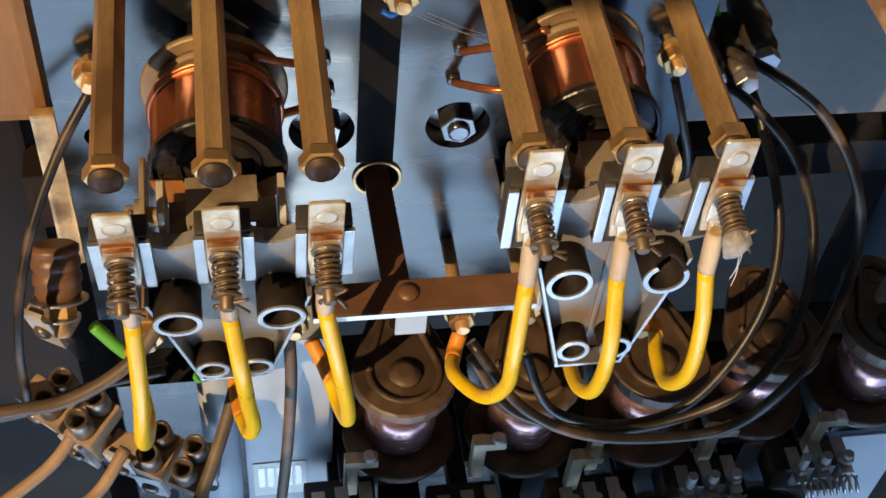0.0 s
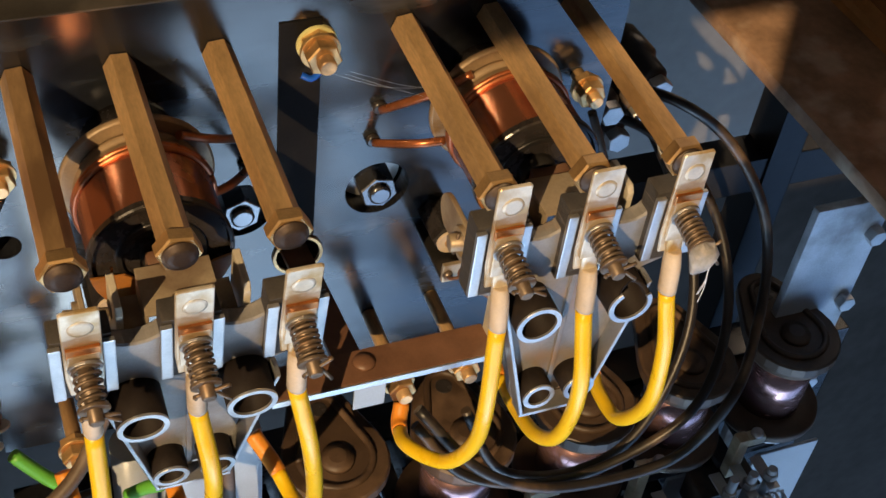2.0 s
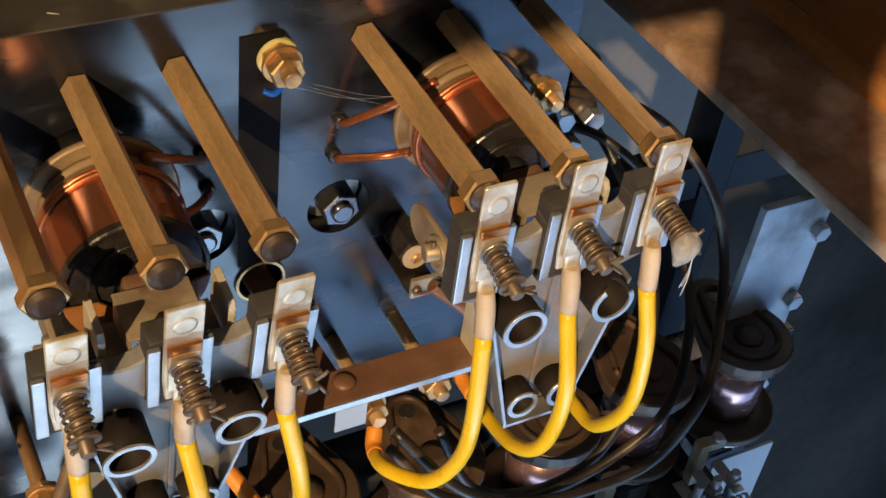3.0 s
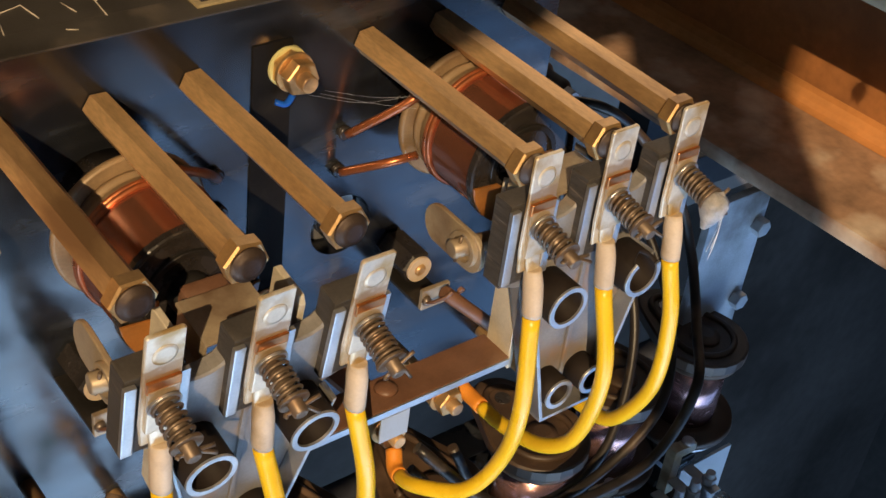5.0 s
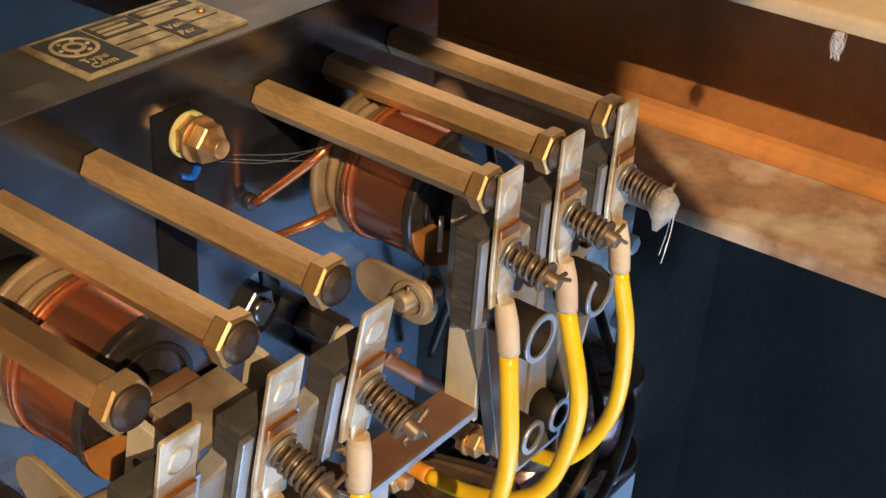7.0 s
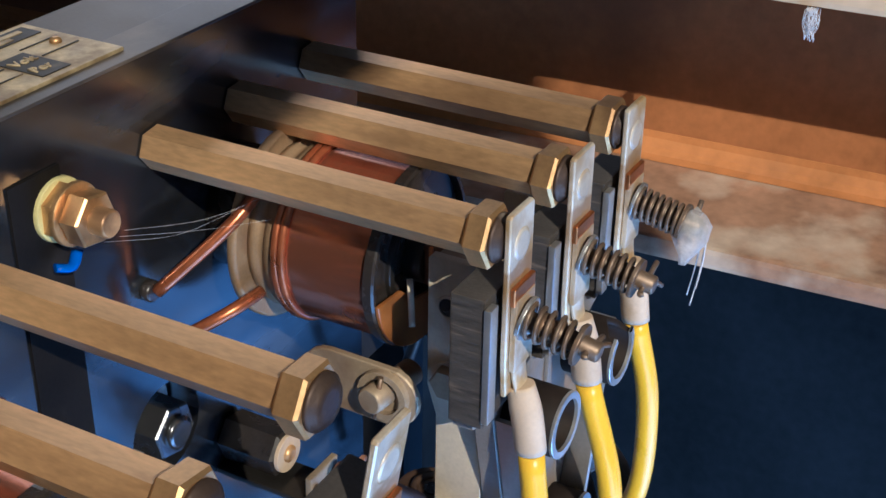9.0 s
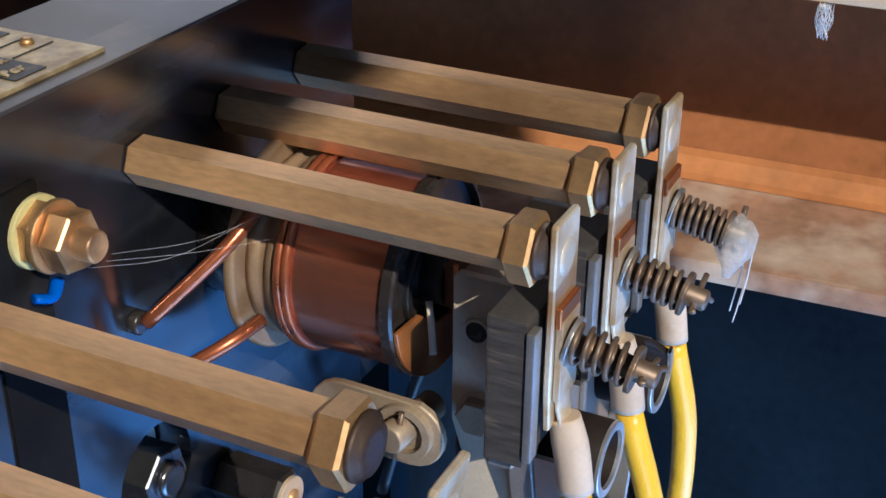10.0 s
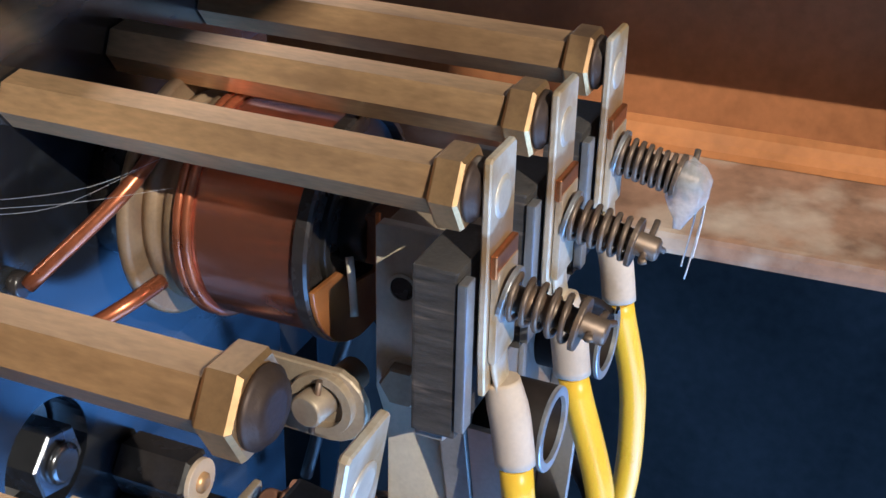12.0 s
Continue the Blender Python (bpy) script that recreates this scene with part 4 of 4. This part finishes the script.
# ---- lower casing with paper label ----
lc = thing("junction_box", "light grey enamelled box with a paper label", "box", (-0.097, 0.0, -0.36))
part("case", box(bm_new(), -0.027, 0.027, -0.022, 0.03, -0.13, 0.118, 0.003), M_LIGHTBOX, lc)
lab = part("label", box(bm_new(), -0.023, 0.010, -0.0228, -0.0221, -0.052, -0.012, 0), M_PAPER, lc, "white paper label with grey lines")
for k in range(5):
    part("label_bar", box(bm_new(), -0.020 + k * 0.0058, -0.0162 + k * 0.0058, -0.0231, -0.0229, -0.041, -0.017), M_ZINC, lab)
solo("pipe", cyl(bm_new(), (-0.139, -0.01, -0.43), (-0.137, -0.01, -0.242), 0.0115, 24), M_LIGHTBOX, "pale grey round pipe beside the box", "pipe")


# ---- terminal strips with brass screw barrels ----
def terminal_strip(loc, rz, tilt, n, label):
    t = thing("terminal_strip", label, "terminal strip", loc, "terminal strips", (tilt, 0, rz))
    for k in range(n):
        x = (k - (n - 1) / 2) * 0.021
        part("block", box(bm_new(), x - 0.0085, x + 0.0085, -0.013, 0.013, -0.010, 0.0, 0.0012), M_CREAMDIRTY, t)
        for y in (-0.0065, 0.0075):
            bar = part("barrel", tube(bm_new(), (x, y, -0.002), (x, y, 0.015), 0.0062, 0.0044, 22, 0.9), M_BARREL, t, "dull metal screw barrel")
            part("screw", lathe(bm_new(), (x, y, -0.0005), (x, y, 0.003), [(0, .0042), (.8, .0042), (1, .003)], 14), M_BLOCKDARK, bar)
    return t


M_CREAMDIRTY = mat("dirty_beige_plastic", (0.36, 0.24, 0.15), 0.5, 0.0, 60, 0.3, 0.15, dirt=(0.15, 0.09, 0.06), dirt_amount=0.3)
terminal_strip((-0.207, -0.064, -0.229), -38, 12, 2, "beige terminal strip with dark screw barrels beside the panel")
terminal_strip((-0.161, -0.068, -0.280), -30, 12, 2, "beige terminal strip with dark screw barrels under the contacts")


# ---- bulb-shaped fittings by the wooden post ----
def gland(loc, label):
    g = thing("cable_gland", label, "cable gland", loc, "cable glands")
    part("body", lathe(bm_new(), (0, 0.006, 0.012), (0, -0.010, -0.010), [(0, .0095), (.06, .0118), (.16, .0118), (.20, .0106), (.30, .0118), (.42, .0118), (.47, .0106), (.58, .0118), (.70, .0118), (.76, .0106), (.86, .0112), (1, .0100)], 28), M_BROWN, g, "dark brown ribbed body")
    part("washer", ring(bm_new(), (0, -0.0101, -0.0101), (0, -0.0109, -0.0112), 0.0140, 0.005, 26), M_ZINC, g)
    part("nut", hexa(bm_new(), (0, -0.0110, -0.0113), (0, -0.0155, -0.0175), 0.0135), M_BRASSNUT, g)
    part("washer", ring(bm_new(), (0, -0.0156, -0.0176), (0, -0.0162, -0.0185), 0.0095, 0.004, 26), M_ZINC, g)
    part("tail", cyl(bm_new(), (0, -0.0155, -0.0175), (0, -0.0215, -0.0260), 0.0042, 16, 0.0005), M_BRASS, g)
    return g


gland((-0.206, -0.034, -0.150), "dark ribbed cable gland with brass nut")
cable([(-.320, -.10, -.215), (-.245, -.09, -.190), (-.205, -.085, -.188), (-.172, -.075, -.172), (-.150, -.055, -.150)], .0034, M_DUSTY, "grey cable crossing under the open contacts")
cable([(-.32, -.09, -.20), (-.235, -.08, -.205), (-.195, -.07, -.200), (-.160, -.06, -.205)], .0028, M_BLACKWIRE, "grey cable crossing under the open contacts")
cable([(-.250, -.10, -.260), (-.222, -.085, -.248), (-.206, -.07, -.236)], .0034, M_CREAMDIRTY, "dusty beige cable into a terminal strip")
cable([(-.230, -.11, -.275), (-.200, -.095, -.262), (-.184, -.078, -.248)], .0034, M_CREAMDIRTY, "dusty beige cable into a terminal strip")
cable([(-.165, -.12, -.300), (-.148, -.10, -.270), (-.130, -.07, -.235), (-.120, -.04, -.215)], .0036, M_DUSTY, "dark dusty cable under the open contacts")
cable([(-.098, -.03, -.185), (-.096, -.05, -.225), (-.099, -.06, -.280), (-.104, -.06, -.350)], .0034, M_DUSTY, "dark cable hanging in front of the grey box")
cable([(-.194, -.04, -.19), (-.182, -.045, -.205), (-.172, -.05, -.212)], .0035, M_GREEN, "green and yellow earth wire")
cable([(-.145, -.045, -.236), (-.137, -.05, -.226), (-.130, -.055, -.219)], .0035, M_GREEN, "green and yellow earth wire")
cable([(.128, .10, -.075), (.130, .075, -.070), (.133, .055, -.085)], .0035, M_GREEN, "green and yellow earth wire")


# ---- cluster of nuts where the cables end ----
def cluster(x, z):
    g = thing("cable_lug_stack", "dark stack of cable lugs and nuts beside the panel edge", "cable lugs", (x, 0.045, z))
    for k, (dx, dz) in enumerate(((0, 0), (0.019, -0.004), (0.008, -0.020), (0.026, 0.012))):
        part("lug", lathe(bm_new(), (dx, 0.03, dz), (dx, -0.012, dz), [(0, .009), (.5, .0105), (.55, .008), (.9, .0085), (1, .006)], 20), M_BLOCKDARK, g)
        part("lug_nut", hexa(bm_new(), (dx, -0.012, dz), (dx, -0.019, dz), 0.012, 13 * k), M_ZINC, g)
    return g


cluster(0.130, -0.105)


# ---- small contact gear under the relays ----
def contact_set(x, y, z, label):
    g = thing("relay_contact_set", label, "contact set", (x, y, z), "relay contact sets")
    part("base_block", box(bm_new(), -0.022, 0.022, -0.012, 0.012, -0.055, -0.030, 0.002), M_BLOCKDARK, g)
    part("base_bracket", box(bm_new(), -0.006, 0.006, 0.012, 0.0178 - y, -0.050, -0.036, 0.001), M_DARKSTEEL, g)
    part("bent_plate", sweep(bm_new(), smooth_path([(-0.020, -0.016, -0.040), (-0.008, -0.028, -0.022), (0.006, -0.030, -0.018), (0.022, -0.018, -0.030)], 5), 0.0055, 8, flat=(1, 0.18)), M_LIGHTBOX, g, "pale bent plate")
    for k in (-1, 0, 1):
        part("contact_strip", box(bm_new(), k * 0.014 - 0.004, k * 0.014 + 0.004, -0.030, -0.004, -0.012 + 0.004 * k, -0.0105 + 0.004 * k, 0.0003), M_ZINC, g)
        part("stud", cyl(bm_new(), (k * 0.014, -0.022, -0.030), (k * 0.014, -0.022, 0.004), 0.0032, 14, 0.0004), M_LIGHTBOX, g)
        part("stud_nut", hexa(bm_new(), (k * 0.014, -0.022, -0.009 + 0.004 * k), (k * 0.014, -0.022, -0.004 + 0.004 * k), 0.0085), M_ZINC, g)
    part("spring", sweep(bm_new(), helix((-0.016, -0.034, -0.016), (0.020, -0.036, -0.010), 0.0052, 9), 0.0009, 6), M_ZINC, g, "bright tension spring")
    return g


for x, y, z in ((-0.068, -0.050, -0.342), (0.008, -0.058, -0.345), (0.084, -0.060, -0.345), (0.160, -0.052, -0.345), (0.235, -0.046, -0.345),
                (-0.035, -0.098, -0.372), (0.045, -0.100, -0.372), (0.122, -0.098, -0.372), (0.198, -0.090, -0.372)):
    contact_set(x, y, z, "small contact set with bright studs and tension spring")
for x, y, z in ((0.02, -0.090, -0.385), (0.10, -0.090, -0.385), (0.175, -0.085, -0.385)):
    cable([(x - .05, y, z - .01), (x - .02, y - .01, z + .016), (x + .02, y - .01, z + .016), (x + .05, y, z - .012)], .0040, M_ZINC, "grey braided lead under the relays", "braided leads")

M_PALE = mat("pale_plated_steel", (0.52, 0.53, 0.55), 0.42, 0.2, 60, 0.25, 0.12, dirt=(0.3, 0.24, 0.18), dirt_amount=0.25)
M_CREAMPLASTIC = mat("cream_moulding", (0.55, 0.50, 0.36), 0.45, 0.0, 60, 0.2, 0.1, dirt=(0.3, 0.22, 0.12), dirt_amount=0.3)


def tab(x, w, z0, z1, label):
    g = thing("mounting_tab", label, "mounting tab", (x, -0.035, z0), "mounting tabs")
    part("face", box(bm_new(), -w / 2, w / 2, 0, 0.0025, 0, z1 - z0, 0.0008), M_LIGHTBOX, g)
    part("foot", box(bm_new(), -w / 2, w / 2, 0.0026, 0.0526, 0, 0.0025, 0.0008), M_LIGHTBOX, g)
    return g


for x, w in ((0.066, 0.024), (0.142, 0.022), (0.225, 0.050), (0.292, 0.050), (-0.050, 0.016)):
    tab(x, w, -0.52, -0.380, "pale blue-grey mounting tab between the relays")


def cream_block(x, y, z, turn):
    g = thing("cream_bracket", "cream moulded bracket with a screw under the relays", "bracket", (x, y, z), "cream brackets", (0, 0, turn))
    part("leg", box(bm_new(), -0.004, 0.004, -0.004, 0.004, -0.035, 0.004, 0.0012), M_CREAMPLASTIC, g)
    part("arm", box(bm_new(), -0.003, 0.016, -0.0038, 0.0038, -0.004, 0.003, 0.001), M_CREAMPLASTIC, g)
    part("base", box(bm_new(), -0.006, 0.006, 0.0042, 0.0172 - y, -0.034, -0.028, 0.0008), M_DARKSTEEL, g)
    part("screw", lathe(bm_new(), (0.011, 0, 0.003), (0.011, 0, 0.006), [(0, .0042), (.6, .004), (1, .0025)], 16), M_PALE, g, "pale screw head")
    return g


for x, y, z in ((0.014, -0.052, -0.318), (0.076, -0.056, -0.338), (0.088, -0.050, -0.325), (0.162, -0.050, -0.330), (0.236, -0.046, -0.335), (-0.062, -0.050, -0.330)):
    cream_block(x, y, z, 0)


def round_cap(x, y, z):
    g = thing("round_cover", "black round cover with a worn grey rim below the relays", "cover", (x, y, z), "round covers")
    part("cover", lathe(bm_new(), (0, 0, -0.05), (0, 0, 0), [(0, .031), (.9, .031), (.97, .029), (1, .024)], 36), M_COILBLACK, g)
    part("cover_rim", ring(bm_new(), (0, 0, -0.006), (0, 0, -0.001), 0.0345, 0.0312, 36), M_PALE, g, "worn grey rim")
    part("holder", box(bm_new(), -0.010, 0.010, 0.0312, 0.0172 - y, -0.04, -0.03, 0.001), M_DARKSTEEL, g)
    return g


for x in (-0.020, 0.060, 0.140, 0.215):
    round_cap(x, -0.080, -0.408)


def pale_clip(x, y, z, turn, label):
    g = thing("terminal_clip", label, "terminal clip", (x, y, z), "terminal clips", (14, 0, turn))
    part("clip", box(bm_new(), -0.008, 0.008, -0.0016, 0.0016, -0.030, 0.004, 0.0006), M_PALE, g)
    part("block", box(bm_new(), -0.009, 0.009, 0.0018, 0.0160, -0.026, 0.0, 0.0015), M_CREAMDIRTY, g, "dirty beige block")
    part("clip_screw", lathe(bm_new(), (0, -0.0016, -0.012), (0, -0.0050, -0.012), [(0, .0050), (.6, .0048), (1, .003)], 18), M_BARREL, g)
    part("clip_post", cyl(bm_new(), (0, 0.009, -0.07), (0, 0.009, -0.026), 0.004, 12), M_DARKSTEEL, g)
    return g


for x, y, z, a in ((-0.214, -0.060, -0.268, -38), (-0.192, -0.062, -0.285, -30), (-0.178, -0.064, -0.305, -20), (-0.232, -0.052, -0.240, -40), (-0.222, -0.030, -0.195, -30), (-0.150, -0.055, -0.315, -10)):
    pale_clip(x, y, z, a, "pale metal terminal clip on a dirty beige block")

# ---- cobwebs ----
web = bm_new()
random.seed(4)
tip = Vector((XR[2] + 0.0005, -0.1335, -0.0325))
lathe(web, tip + Vector((0, -0.002, 0.0045)), tip + Vector((-0.002, 0.0, -0.0125)), [(0, .0028), (.22, .0056), (.5, .0054), (.75, .0030), (1, .0007)], 9)
for v in web.verts:
    v.co += Vector((random.uniform(-1, 1), random.uniform(-1, 1), random.uniform(-1, 1))) * 0.0007
solo("cobweb", web, M_WEBVEIL, "dusty white cobweb wrapped round the pin end", "cobweb")
strands = bm_new()
for a, b in (((0, -0.006, -0.004), (0.004, -0.002, -0.030)), ((0, -0.006, -0.004), (0.001, -0.004, -0.022)), ((0.002, -0.004, -0.003), (0.003, -0.001, -0.026))):
    sweep(strands, smooth_path([tip + Vector(a), (tip * 2 + Vector(a) + Vector(b)) / 2 + Vector((0.001, 0, -0.001)), tip + Vector(b)], 5), 0.00022, 4)
for k in range(3):
    p = Vector((-0.040 + random.uniform(0, 0.01), -0.012, -0.020 + random.uniform(-0.004, 0.004)))
    q = Vector((0.006 + random.uniform(-0.012, 0.01), -0.030 + random.uniform(-.006, .006), -0.017 + random.uniform(-0.012, 0.004)))
    sweep(strands, smooth_path([p, p.lerp(q, .5) + Vector((0, 0, -random.uniform(0, .004))), q], 5), 0.00003, 4)
tagged(part("cobweb_strands", strands, M_WEB), "thin white cobweb strands between terminal and coil", "cobweb", "", "stuff")

dust = bm_new()
p = Vector((0.2925, -0.114, -0.0302))
for k in range(40):
    q = p + Vector((random.uniform(-.002, .002), random.uniform(-.003, .002), random.uniform(-.015, -.009)))
    sweep(dust, smooth_path([p + Vector((random.uniform(-.003, .003), random.uniform(-.003, .003), 0)), p.lerp(q, .5) + Vector((random.uniform(-.003, .003), random.uniform(-.003, .003), 0)), q], 4), 0.00013, 4)
solo("dust_tuft", dust, M_WEB, "white dusty cobweb tuft hanging under the beam's top flange", "cobweb")

# ---- scratched marks on the panel's top edge ----
SCRATCHES = (((-0.157, 0.021), (-0.147, 0.031)), ((-0.147, 0.031), (-0.138, 0.034), (-0.136, 0.022)), ((-0.150, 0.024), (-0.152, 0.015)),
             ((-0.124, 0.030), (-0.122, 0.021)), ((-0.113, 0.037), (-0.112, 0.026), (-0.113, 0.014)), ((-0.112, 0.026), (-0.109, 0.029)), ((-0.131, 0.010), (-0.127, 0.008)))
scr = bm_new()
for pts in SCRATCHES:
    sweep(scr, [Vector((x, y, 0.02275)) for x, y in pts], 0.00028, 5)
tagged(part("scratched_marks", scr, M_SCRATCH), "thin pale scratched strokes on the black top edge", "scratches", "", "stuff")

iw = ring(bm_new(), (-0.0430, 0, -0.0080), (-0.0430, -0.0022, -0.0080), 0.0090, 0.0042, 30)
solo("insulating_washer", iw, M_PALEYELLOW, "pale yellow insulating washer under the terminal nuts", "washer")
